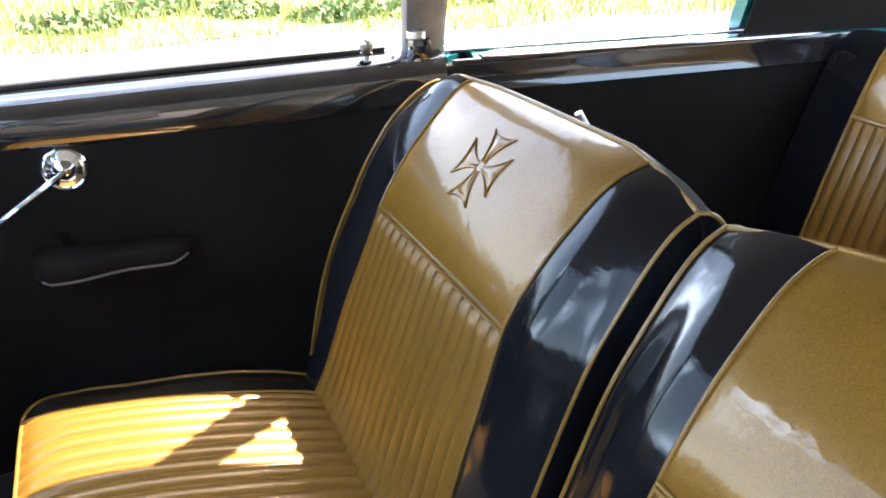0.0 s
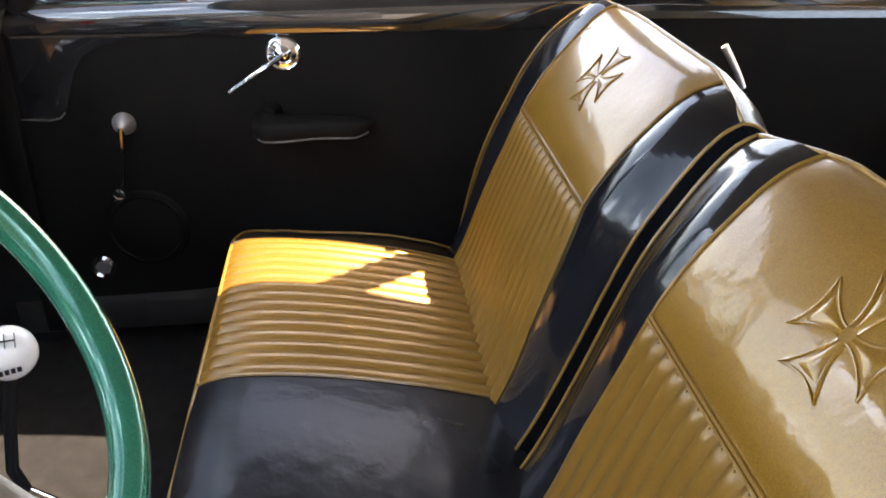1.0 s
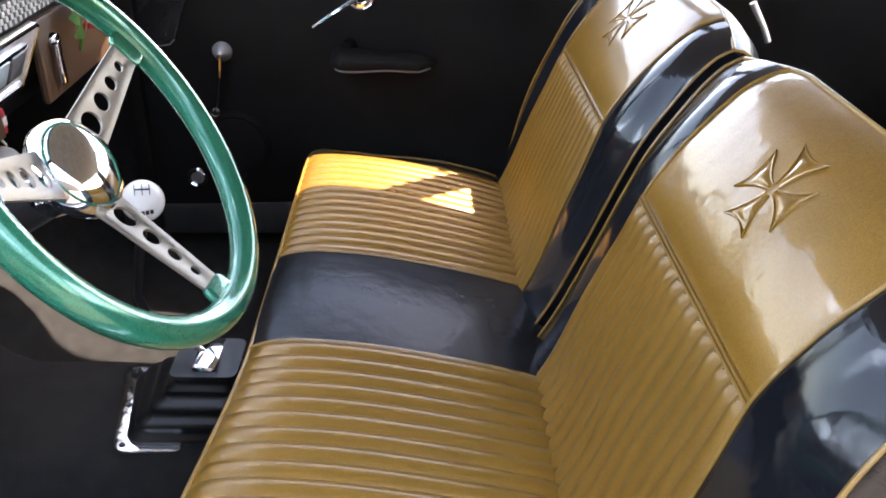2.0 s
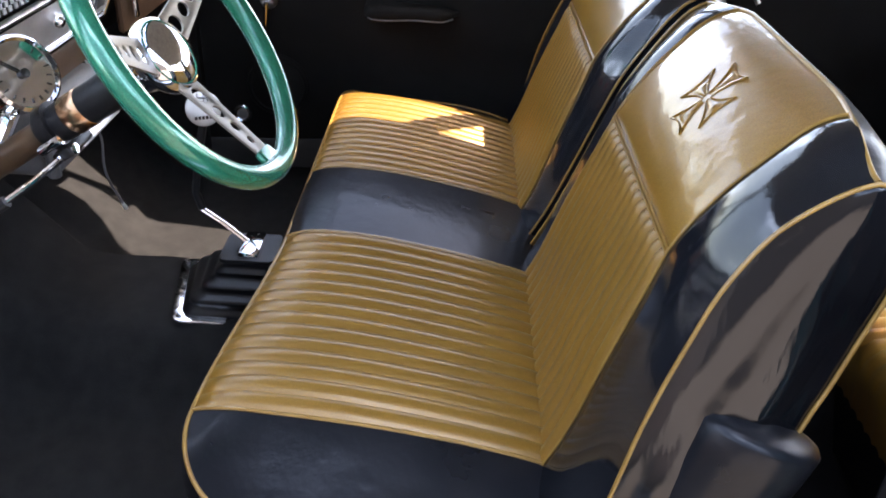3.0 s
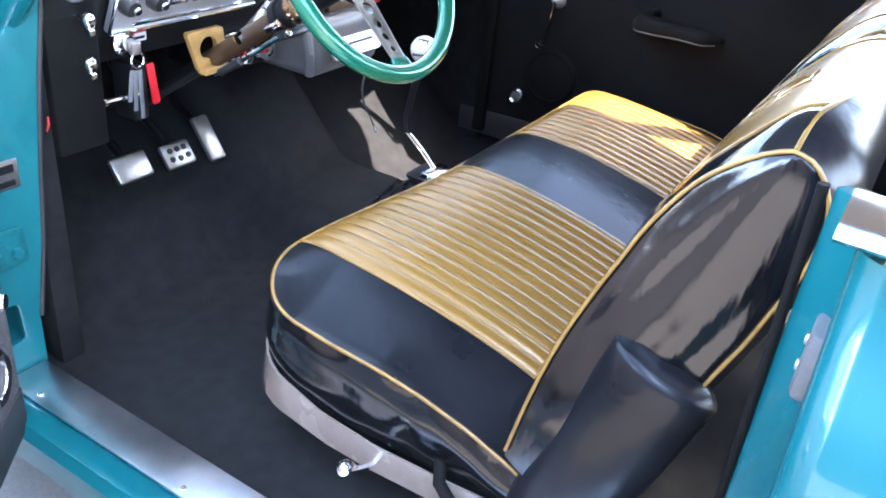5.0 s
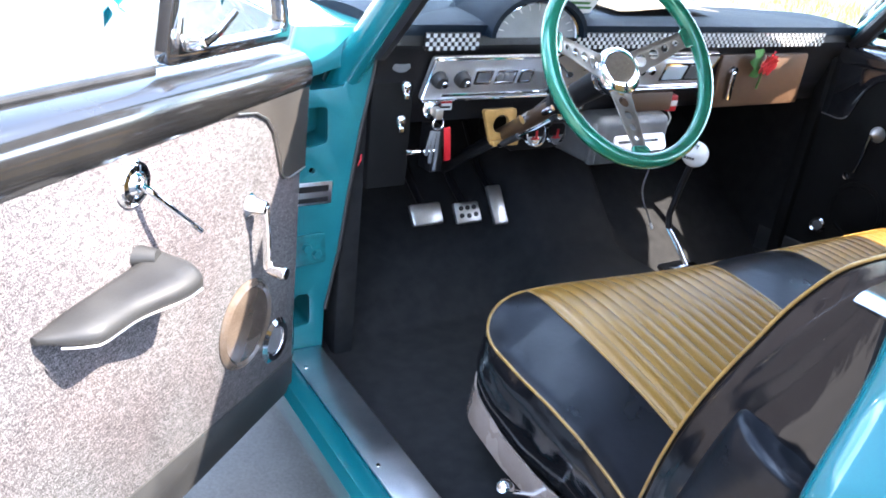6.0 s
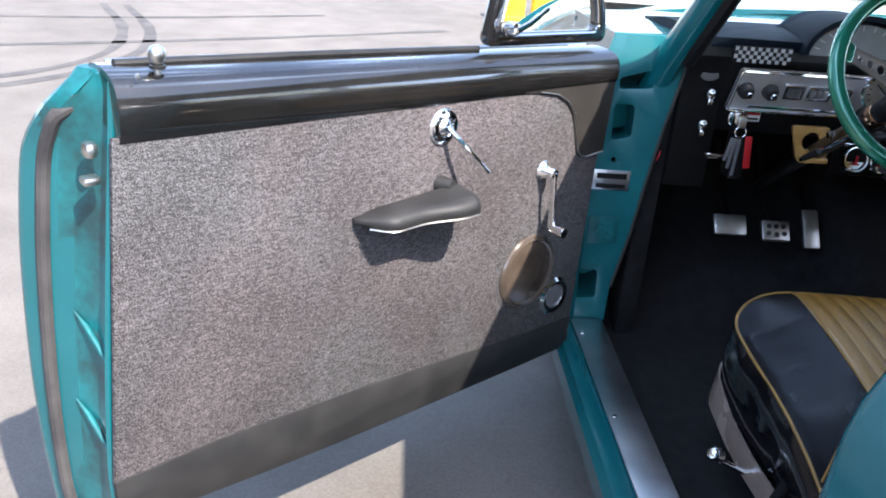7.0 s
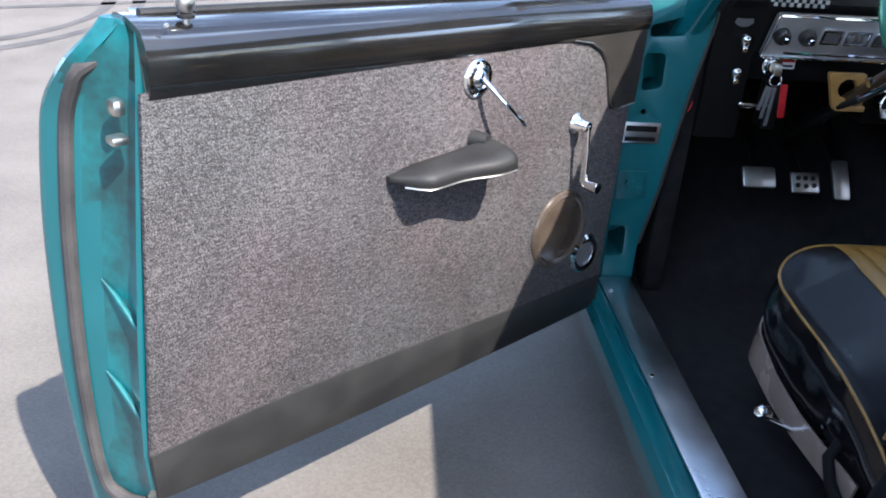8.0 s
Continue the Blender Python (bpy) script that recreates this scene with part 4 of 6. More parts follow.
    P("window_seal", tube([(0.46, -0.044, 0.950), (0.78, -0.044, 0.963), (1.085, -0.044, 0.9728)], 0.0065, 10, flat=0.8), BLACK_RUBBER)
    P("belt_strip", tube([(0.13, -0.072, 0.930), (0.6, -0.072, 0.950), (1.085, -0.072, 0.967)], 0.006, 8), CHROME)
    for u, z in ((1.098, 0.902), (1.060, 0.905), (1.092, 0.968)):
        P("screw", lathe([(0, 0.0018), (0.0028, 0.0015), (0.0034, 0)], frame_of((u - 0.012, 0.0125, z), (0, 1, 0)), 10), BRUSHED)
    P("lock_knob", lathe([(0.0045, 0), (0.0045, 0.034), (0.0045, 0.038), (0.008, 0.040), (0.0105, 0.045), (0.0112, 0.050), (0.0105, 0.055), (0.008, 0.059), (0.004, 0.061), (0, 0.0615)], Matrix.Translation((1.045, -0.010, 0.937)), 20), BRUSHED, "chrome lock knob")
    P("grommet", lathe([(0.010, 0), (0.010, 0.004), (0.005, 0.006)], Matrix.Translation((1.045, -0.010, 0.970)), 14), BLACK_RUBBER)
    # vent window
    vo = [(0.462, 0.960), (0.136, 0.950), (0.150, 1.015), (0.235, 1.135), (0.345, 1.245), (0.395, 1.262)]
    cx, cz = 0.30, 1.08
    vi = [(cx + (x - cx) * 0.86, cz + (z - cz) * 0.88) for x, z in vo]
    M2 = Matrix.Translation((0, -0.030, 0)) @ Matrix.Shear("XZ", 4, (0, 0)) @ XZ
    P("vent_window", plate([rounded(vo, 0.02), rounded(vi, 0.025)], 0.022, M2, 0.004), BLACK_PAINT, "vent window in a dark frame")
    vg = P("pane", plate([rounded(vi, 0.02)], 0.004, M2), GLASS)
    vg.visible_shadow = False
    P("chrome_edge", tube([(x, -0.018, z) for x, z in rounded(vi, 0.025)], 0.003, 6, True), CHROME)
    P("vent_latch", lathe([(0, 0.03), (0.010, 0.028), (0.014, 0.010), (0.010, 0)], frame_of((0.425, -0.016, 0.985), (0, 1, 0.2)), 14), CHROME)
    P("vent_lever", tube([(0.425, 0.012, 0.988), (0.40, 0.018, 1.0), (0.36, 0.018, 1.022)], [0.006, 0.005, 0.004], 8), CHROME)
    # opening lever
    P("door_lever", lathe([(0.031, 0.008), (0.031, 0.011), (0.028, 0.0145), (0.025, 0.013), (0.0235, 0.016), (0.017, 0.0175), (0.015, 0.016), (0.011, 0.020), (0.006, 0.024), (0, 0.025)], frame_of((0.578 if not flip else 0.598, 0.0, 0.842 if not flip else 0.846), (0, 1, 0)), 28), CHROME, "chrome opening lever")
    P("lever", tube([(0.578, 0.022, 0.842), (0.560, 0.040, 0.818), (0.520, 0.066, 0.770)] if not flip else [(0.598, 0.024, 0.846), (0.55, 0.040, 0.818), (0.503, 0.044, 0.787)], [0.0050, 0.0040, 0.0036], 8), CHROME)
    # armrest
    def arm(u, v):
        a = u * 2 * math.pi
        t = v
        uu = 0.757 - 0.218 * t
        wid = 0.004 + (0.060 * smooth(-0.06, 0.20, t) + 0.022 * smooth(0.40, 0.82, t)) * (1 - 0.30 * smooth(0.90, 1.0, t))
        thick = (0.016 + 0.006 * smooth(0.5, 1, t)) * (1 - 0.45 * smooth(0.93, 1, t)) * (0.30 + 0.70 * smooth(0, 0.22, t))
        cw = 0.008 + wid * 0.5
        ca, sa = math.cos(a), math.sin(a)
        return (uu, cw + wid * 0.5 * (abs(ca) ** 0.75) * (1 if ca > 0 else -1), 0.716 + 0.006 * t + thick * (abs(sa) ** 0.75) * (1 if sa > 0 else -1) + 0.005 * t * max(0, -ca) * max(0, sa) * 2)
    bm = bmesh.new()
    rr = [[bm.verts.new(arm(i / 20, j / 22)) for i in range(20)] for j in range(23)]
    for a, b in zip(rr, rr[1:]):
        for j in range(20):
            bm.faces.new((a[j], a[(j + 1) % 20], b[(j + 1) % 20], b[j]))
    bm.faces.new(rr[0]), bm.faces.new(rr[-1])
    # passenger copy of armrest, mount and cover is darkened for its shade
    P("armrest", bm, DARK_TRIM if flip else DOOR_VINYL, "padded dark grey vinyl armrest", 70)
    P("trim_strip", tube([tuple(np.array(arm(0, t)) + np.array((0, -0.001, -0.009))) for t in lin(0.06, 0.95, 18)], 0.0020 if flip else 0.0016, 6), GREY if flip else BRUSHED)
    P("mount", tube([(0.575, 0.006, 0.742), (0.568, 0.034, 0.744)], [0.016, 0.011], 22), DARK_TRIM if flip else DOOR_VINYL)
    # window winder
    wd = P("winder", lathe([(0.021, 0.008), (0.021, 0.011), (0.005, 0.040), (0, 0.042)] if flip else [(0.020, 0.008), (0.020, 0.012), (0.014, 0.020), (0.012, 0.034), (0.009, 0.040), (0, 0.042)], frame_of((0.308, 0, 0.722), (0, 1, 0)), 22), CHROME, "chrome window winder")
    if flip:
        wd.data.materials[0] = SATIN_ALU
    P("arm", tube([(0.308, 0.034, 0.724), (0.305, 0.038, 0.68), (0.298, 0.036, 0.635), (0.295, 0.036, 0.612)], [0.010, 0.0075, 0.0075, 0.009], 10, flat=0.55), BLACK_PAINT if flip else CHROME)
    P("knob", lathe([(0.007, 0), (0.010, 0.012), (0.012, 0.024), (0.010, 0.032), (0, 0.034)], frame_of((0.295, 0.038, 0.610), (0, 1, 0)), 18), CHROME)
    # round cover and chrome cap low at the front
    P("speaker_cover", lathe([(0.074, 0.008), (0.074, 0.013), (0.068, 0.017), (0.064, 0.014), (0.045, 0.018), (0.02, 0.022), (0, 0.023)], frame_of((0.318, 0, 0.512), (0, 1, 0)), 40), DARK_TRIM if flip else BROWN_DISC, "round cover coloured dark for shade" if flip else "smoked brown round cover")
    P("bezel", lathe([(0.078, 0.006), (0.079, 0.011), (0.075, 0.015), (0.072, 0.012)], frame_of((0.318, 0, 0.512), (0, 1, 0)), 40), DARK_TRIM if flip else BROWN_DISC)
    k = 0.55 if flip else 1.0
    P("chrome_cap", lathe([(r * k, h) for r, h in ((0.042, 0.007), (0.043, 0.013), (0.036, 0.019), (0.027, 0.016), (0.026, 0.013), (0, 0.012))], frame_of((0.225, 0, 0.432), (0, 1, 0)), 32), CHROME, "chrome ringed cap")
    P("inset", lathe([(0.026 * k, 0.0125), (0.02 * k, 0.016), (0, 0.017)], frame_of((0.225, 0, 0.432), (0, 1, 0)), 24), GREY)
    # hinges
    for z in (0.44, 0.78):
        P("hinge", box(-0.045, 0.05, -0.075, -0.045, z - 0.03, z + 0.03, 0.006), TEAL_DULL)
    return d


TWEED = tweed_mat("grey_tweed")
PHI = radians(49.5)
DM = Matrix(((-math.sin(PHI), math.cos(PHI), 0, -0.7663), (-math.cos(PHI), -math.sin(PHI), 0, -0.2173), (0, 0, 1, 0), (0, 0, 0, 1)))
build_door(DM, False, "wide-open teal car door with grey tweed panel", TWEED, "grey tweed cloth door panel")
# mirror of the driver door, its shade put into near-black trim colours
PM = Matrix(((0, 1, 0, 0.700), (-1, 0, 0, -0.100), (0, 0, 1, 0), (0, 0, 0, 1)))
build_door(PM, True, "closed car door, its trim coloured near-black for shade", DARK_TRIM, "trim panel coloured near-black for shade")

# ---- front bench cushion ----
CP = spline([(-1.05, 0.470), (-1.01, 0.507), (-0.93, 0.533), (-0.84, 0.553), (-0.75, 0.568), (-0.67, 0.574), (-0.625, 0.570), (-0.600, 0.560)])


def pleat(x, x0, x1, n, h):
    t = ((x - x0) / (x1 - x0) * n) % 1.0
    return h * (1 - abs(2 * t - 1) ** 2.2)


def cushion(x, s, lift=0.0):
    y, z = CP(s)
    k = min(max(0, (abs(x) - 0.535) / 0.12), 1.0)
    front = 0.085 * (1 - math.sqrt(1 - k * k))
    if x < 0:
        front -= 0.034 * smooth(0.10, 0.56, -x)
    y = -1.05 + (y + 1.05) * (1 - front / 0.45)
    side = float(np.interp(y, (-1.05, -1.02, -0.956, -0.88, -0.81, -0.73, -0.66, -0.60, -0.56), (0.445, 0.458, 0.480, 0.497, 0.505, 0.509, 0.517, 0.540, 0.556)))
    f = smooth(0.46, 0.675, abs(x)) ** 1.15 * 1.10
    return np.array((x, y, z + (side - z) * min(f, 1.0) + lift))


def pleated(x0, x1, n, h, s0=0.02):
    def fn(u, v):
        x = x0 + (x1 - x0) * u
        s = s0 + (1 - s0) * v
        edge = smooth(0, 0.05, v) * smooth(1.0, 0.965, v)
        return cushion(x, s, pleat(x, x0, x1, n, h) * edge)
    return fn


bench = thing("bench_seat", Matrix.Translation((0, 0, 0.262)), "wide bench cushion, gold pleats and black vinyl, gold piping", "car seat")
bench_in = Matrix.Translation((0, 0, -0.262))


def bpart(name, bm, material, parent=bench, label=""):
    if parent is bench:
        bm.transform(bench_in)
    return part(name, bm, material, parent, label, sharp=50)


NS = 44
for x0, x1, lab in ((-0.530, -0.121, ""), (0.121, 0.530, "")):
    bpart("pleated_panel", shell(pleated(x0, x1, 15, 0.0043), lin(0, 1, 15 * 8 + 1), lin(0, 1, NS), 0.012), GOLD_PLEAT, bench, "gold metal-flake pleated panel")
bpart("centre_panel", shell(lambda u, v: cushion(-0.119 + 0.238 * u, 0.02 + 0.98 * v, 0.004 * math.sin(math.pi * u)), lin(0, 1, 20), lin(0, 1, NS), 0.012), SATIN, bench, "satin black vinyl")
for s in (-1, 1):
    bpart("end_panel", shell(lambda u, v: cushion(s * (0.532 + 0.123 * math.sin(u * math.pi / 2)), 0.02 + 0.98 * v, 0.0), lin(0, 1, 22), lin(0, 1, NS), 0.012 * s), SATIN, bench, "black vinyl end panel")
for x in (-0.530, -0.120, 0.120, 0.530):
    bpart("seam_piping", tube([cushion(x, s, 0.0012) for s in lin(0.03, 1, 30)], 0.0026, 6), PIPING)
# outline: back corner, round the front, to the other back corner
edge_pts = [cushion(-0.655, s) for s in lin(0.04, 1, 26)] + [cushion(-0.535 - 0.12 * math.cos(a), 1.0) for a in lin(0.1, 1.5, 16)] + [cushion(x, 1.0) for x in lin(-0.52, 0.52, 50)] + [cushion(0.535 + 0.12 * math.cos(a), 1.0) for a in lin(1.5, 0.1, 16)] + [cushion(0.655, s) for s in lin(1, 0.04, 26)]
bpart("edge_piping", tube(edge_pts, 0.0028, 8), PIPING, bench, "gold piping")
# boxed sides under the piping
cum = np.cumsum([0] + [np.linalg.norm(b - a) for a, b in zip(edge_pts, edge_pts[1:])])


def outline_at(t):
    d = t * cum[-1]
    i = min(int(np.searchsorted(cum, d, "right")) - 1, len(edge_pts) - 2)
    f = (d - cum[i]) / max(cum[i + 1] - cum[i], 1e-9)
    p = edge_pts[i] * (1 - f) + edge_pts[i + 1] * f
    a, b = edge_pts[max(i - 3, 0)], edge_pts[min(i + 4, len(edge_pts) - 1)]
    tg = (b - a)[:2]
    tg = tg / max(np.linalg.norm(tg), 1e-9)
    return p, np.array((-tg[1], tg[0], 0.0))


def boxed(z_low, out0, out1, bulge, wave=0.0):
    def fn(u, v):
        p, nrm = outline_at(u)
        z = p[2] - 0.003 + (z_low - p[2] + 0.003) * v
        o = out0 + (out1 - out0) * v + bulge * math.sin(math.pi * v) + wave * noise.noise(Vector((p[0] * 14, p[1] * 14, v * 3)))
        return (p[0] + nrm[0] * o, p[1] + nrm[1] * o, z)
    return fn


bpart("boxing", shell(boxed(0.380, 0.0, -0.004, 0.010, 0.006), lin(0, 1, 160), lin(0, 1, 14), 0.010), SIDE_VINYL, bench, "glossy creased black vinyl sides")


def valance(u, v):
    p, nrm = outline_at(u)
    hi = float(np.interp(p[1], (-1.02, -0.93, -0.82, -0.72, -0.65, -0.57), (0.392, 0.385, 0.379, 0.388, 0.412, 0.442)))
    lo = float(np.interp(p[1], (-1.02, -0.90, -0.82, -0.74, -0.65, -0.57), (0.350, 0.343, 0.338, 0.340, 0.356, 0.378)))
    z = hi + (lo - hi) * v
    return (p[0] + nrm[0] * (0.010 + 0.006 * v), p[1] + nrm[1] * (0.010 + 0.006 * v), z)


bpart("valance", shell(valance, lin(0.02, 0.98, 120), lin(0, 1, 5), 0.004), VALANCE, bench, "pale beige metal valance along the seat base")
bpart("seat_frame", box(-0.60, 0.60, -1.02, -0.62, 0.285, 0.46, 0.01), DASH_BLACK)
for x in (-0.52, 0.52):
    for y in (-0.98, -0.66):
        bpart("seat_leg", box(x - 0.025, x + 0.025, y - 0.03, y + 0.03, 0.262, 0.29, 0.004), DASH_BLACK)
bpart("bump_stop", lathe([(0, 0.012), (0.007, 0.012), (0.010, 0.006), (0.010, 0)], frame_of((-0.640, -0.80, 0.395), (-1, 0, 0.1)), 14), BLACK_RUBBER)
bpart("strap", tube([(-0.655, -0.925, 0.412), (-0.676, -0.938, 0.390), (-0.680, -0.965, 0.366), (-0.680, -1.000, 0.352), (-0.668, -1.040, 0.345)], 0.009, 12, flat=0.7), DARK_TRIM, bench, "black rubber strap over the valance")
lv = bpart("slide_lever", tube([(-0.610, -0.83, 0.335), (-0.66, -0.825, 0.345), (-0.712, -0.818, 0.366)], 0.005, 8), CHROME, bench, "chrome seat slide lever")
kb = lathe([(0, -0.014), (0.008, -0.012), (0.013, -0.002), (0.012, 0.008), (0.007, 0.014), (0, 0.016)], frame_of((-0.721, -0.817, 0.377), (-0.9, 0.1, 0.4)), 18)
kb.transform(bench_in)
part("lever_knob", kb, CHROME, lv)

# ---- split seat backs ----
BP = spline([(-0.985, 0.490), (-1.015, 0.560), (-1.045, 0.655), (-1.072, 0.735), (-1.097, 0.808), (-1.128, 0.862), (-1.162, 0.905), (-1.195, 0.940), (-1.224, 0.958), (-1.246, 0.964)])
# outer and inner edges and the rear, each from the foot to where the top piping meets the side
EP = spline([(-1.018, 0.480), (-1.040, 0.600), (-1.0575, 0.675), (-1.076, 0.733), (-1.093, 0.778), (-1.110, 0.822), (-1.129, 0.858), (-1.148, 0.887), (-1.168, 0.908), (-1.189, 0.925), (-1.208, 0.937), (-1.224, 0.943)])
IP = spline([(-0.996, 0.490), (-1.030, 0.560), (-1.066, 0.655), (-1.094, 0.735), (-1.122, 0.808), (-1.152, 0.862), (-1.180, 0.905), (-1.203, 0.931), (-1.224, 0.943)])
RP = spline([(-1.130, 0.440), (-1.175, 0.570), (-1.205, 0.650), (-1.226, 0.706), (-1.239, 0.738), (-1.253, 0.782), (-1.266, 0.825), (-1.271, 0.856), (-1.271, 0.887), (-1.264, 0.912), (-1.252, 0.930), (-1.239, 0.940), (-1.224, 0.943)])
S_SEAM = 0.585
XI, XO = 0.020, 0.664


def taper(x, s):
    """The back narrows towards its top on the door side."""
    return x if x < 0.46 else x - (x - 0.46) / (XO - 0.46) * 0.052 * smooth(0.12, 0.85, s)


def roll(x):
    c, h = (XI + XO) / 2, (XO - XI) / 2
    return smooth(0.62 if x > c else 0.72, 1.0, abs(x - c) / h) ** 1.6


def roll_z(x, s):
    """As roll(), but the top edge falls away evenly towards the centre of the car."""
    e, r = (0.342 - x) / 0.322, roll(x)
    return r + (min(max((e - 0.58) / 0.42, 0), 1) ** 1.25 - r) * smooth(0.85, 1.0, s) if e > 0 else r


def roll_y(x, s):
    """As roll(), but the top edge runs back sooner on the door side."""
    e = (x - 0.342) / 0.322
    r = roll(x)
    return r + (smooth(0.2, 0.9, e) - r) * smooth(0.85, 1.0, s) if e > 0 else roll_z(x, s)


def back_front(x, s, lift=0.0):
    """x is the distance from the car's centre line."""
    rz, ry = roll_z(x, s), roll_y(x, s)
    (y0, z0), (y1, z1) = BP(s), (IP if x < 0.34 else EP)(s)
    a, b = np.array(BP(min(s + 0.01, 1))), np.array(BP(max(s - 0.01, 0)))
    t = (a - b) / np.linalg.norm(a - b)
    nr = np.array((0, t[1], -t[0]))
    return np.array((taper(x, s), y0 + (y1 - y0) * ry, z0 + (z1 - z0) * rz)) + nr * lift


def back_rear(x, s):
    y, z = RP(s)
    return np.array((taper(x, s), y - 0.022 * (1 - roll_y(x, s)), z + 0.021 * (1 - roll_z(x, s)) * s ** 5))


def seat_back(side, label):
    g = thing("seat_back", Matrix(), label, "car seat back", "front seat backs")
    sx = lambda p: np.array((p[0] * side, p[1], p[2]))
    th = 0.012 * -side

    def B(name, bm, material, parent=g, lab=""):
        return part(name, bm, material, parent, lab, sharp=50)

    g0, g1 = 0.126, 0.512
    NV = 26

    def low(u, v):
        x = g0 + (g1 - g0) * u + 0.020 * (1 - v) * (2 * u - 1)
        ed = smooth(1.0, 0.96, v)
        return sx(back_front(x, S_SEAM * v, pleat(u, 0, 1, 16, 0.0064) * ed + 0.003 * math.sin(math.pi * v)))

    def high(u, v):
        x = g0 + (g1 - g0) * u - 0.000 + 0.012 * v * (2 * u - 1)
        return sx(back_front(x, S_SEAM + (1 - S_SEAM) * v, 0.005 * math.sin(math.pi * u) ** 0.6 * math.sin(math.pi * v) ** 0.6))

    B("pleated_panel", shell(low, lin(0, 1, 16 * 8 + 1), lin(0, 1, NV), th), GOLD_PLEAT, g, "gold metal-flake pleated panel")
    up = B("upper_panel", shell(high, lin(0, 1, 30), lin(0, 1, 24), th), GOLD, g, "smooth gold metal-flake panel with embossed cross")
    gx = lambda v, o: (g0 - 0.020 * (1 - min(1, v / S_SEAM)) if v < S_SEAM else g0 - 0.012 * (v - S_SEAM) / (1 - S_SEAM)) if o == 0 else (g1 + 0.020 * (1 - min(1, v / S_SEAM)) if v < S_SEAM else g1 + 0.012 * (v - S_SEAM) / (1 - S_SEAM))
    B("inner_border", shell(lambda u, v: sx(back_front(XI + (gx(v, 0) - XI) * u, v, 0.004 * math.sin(math.pi * u))), lin(0, 1, 16), lin(0, 1, 40), th), PATENT, g, "glossy black vinyl")
    B("outer_border", shell(lambda u, v: sx(back_front(gx(v, 1) + (XO - gx(v, 1)) * u, v, 0.004 * math.sin(math.pi * u))), lin(0, 1, 16), lin(0, 1, 40), th), PATENT, g, "glossy black vinyl")
    for o in (0, 1):
        B("seam_piping", tube([sx(back_front(gx(v, o), v, 0.0015)) for v in lin(0.02, 1, 44)], 0.0019, 6), PIPING)
    for off in (-0.0045, 0.0045):
        B("cross_seam", tube([sx(back_front(g0 + (g1 - g0) * u, S_SEAM + off, 0.0020)) for u in lin(0, 1, 24)], 0.0024, 6), GOLD_PLEAT)
    # puckered stitching tabs under the cross seam
    for i in range(16):
        u = (i + 0.5) / 16
        B("pucker", tube([sx(back_front(g0 + (g1 - g0) * u, S_SEAM - 0.010 - k * 0.009, 0.0032 - 0.001 * k)) for k in range(3)], [0.0012, 0.0017, 0.0008], 6), GOLD_PLEAT)
    # sides, rear and edge piping
    fr = lambda x, v: back_front(x, v)
    for x, nm, lab in ((XO, "side_panel", "glossy creased black vinyl side"), (XI, "inner_side_panel", "")):
        o = 1 if x == XO else -1

        def flank(u, v):
            p = fr(x, v) * (1 - u) + back_rear(x, v) * u
            q = math.sin(math.pi * u) ** 0.8 * math.sin(math.pi * min(1, 0.10 + v * 0.90)) ** 0.6
            p[0] += o * ((0.016 if o > 0 else 0.004) * q + (0.0060 * noise.noise(Vector((u * 5.0 - v * 1.2, v * 2.4, 2))) * q if o > 0 else 0))
            return sx(p)
        B(nm, shell(flank, lin(0, 1, 28), lin(0, 1, 60), -0.010 * side * o), SIDE_VINYL if o > 0 else PATENT, g, lab)
        loop = [fr(x, v) for v in lin(0.02, 1, 44)] + [back_rear(x, v) for v in lin(0.985, 0.46 if o > 0 else 0.7, 30)]
        B("edge_piping", tube([sx(p + np.array((o * 0.003, 0.001, 0.001))) for p in loop], 0.0024 if o > 0 else 0.0021, 8), PIPING, g, "gold piping")
    B("rear_panel", shell(lambda u, v: sx(back_rear(XI + (XO - XI) * u, v)), lin(0, 1, 30), lin(0, 1, 40), -th), SATIN, g, "satin black vinyl")
    B("top_piping", tube([sx(back_front(x, 1.0, 0.001)) for x in lin(XI, XO, 40)], 0.0026, 8), PIPING, g, "gold piping")
    # embossed cross: four flared arms, each a raised rim round a shallow ridge
    cx, cs = 0.319, 0.805
    L = sum(np.linalg.norm(np.array(BP(i / 40)) - np.array(BP((i + 1) / 40))) for i in range(40))
    put = lambda a, b, h: sx(back_front(cx + a, cs + b / L, 0.0051 + h))
    for k in range(4):
        rot = k * math.pi / 2
        def loc(r, w, h):
            a, b = w * math.cos(rot) - r * math.sin(rot), w * math.sin(rot) + r * math.cos(rot)
            return put(a, b, h)
        def armf(u, v):
            r = 0.006 + 0.042 * v
            hw = 0.0045 + 0.021 * v ** 1.7
            w = hw * (2 * u - 1)
            r2 = r - 0.006 * v * (1 - (2 * u - 1) ** 2)
            return loc(r2, w, 0.0034 * (1 - abs(2 * u - 1)) ** 0.6 * smooth(1.0, 0.8, v) - 0.002)
        part("cross_arm", shell(armf, lin(0, 1, 9), lin(0, 1, 9), 0.003 * -side), GOLD, up)
        rim = [loc(0.006 + 0.042 * v, 0.0045 + 0.021 * v ** 1.7, 0.0005) for v in lin(0, 1, 9)] + [loc(0.048 - 0.006 * (1 - (2 * u - 1) ** 2), 0.0255 * (2 * u - 1), 0.0005) for u in lin(1, 0, 9)[1:-1]] + [loc(0.006 + 0.042 * v, -0.0045 - 0.021 * v ** 1.7, 0.0005) for v in lin(1, 0, 9)]
        part("cross_rim", tube(rim, 0.0012, 6), GOLD, up)
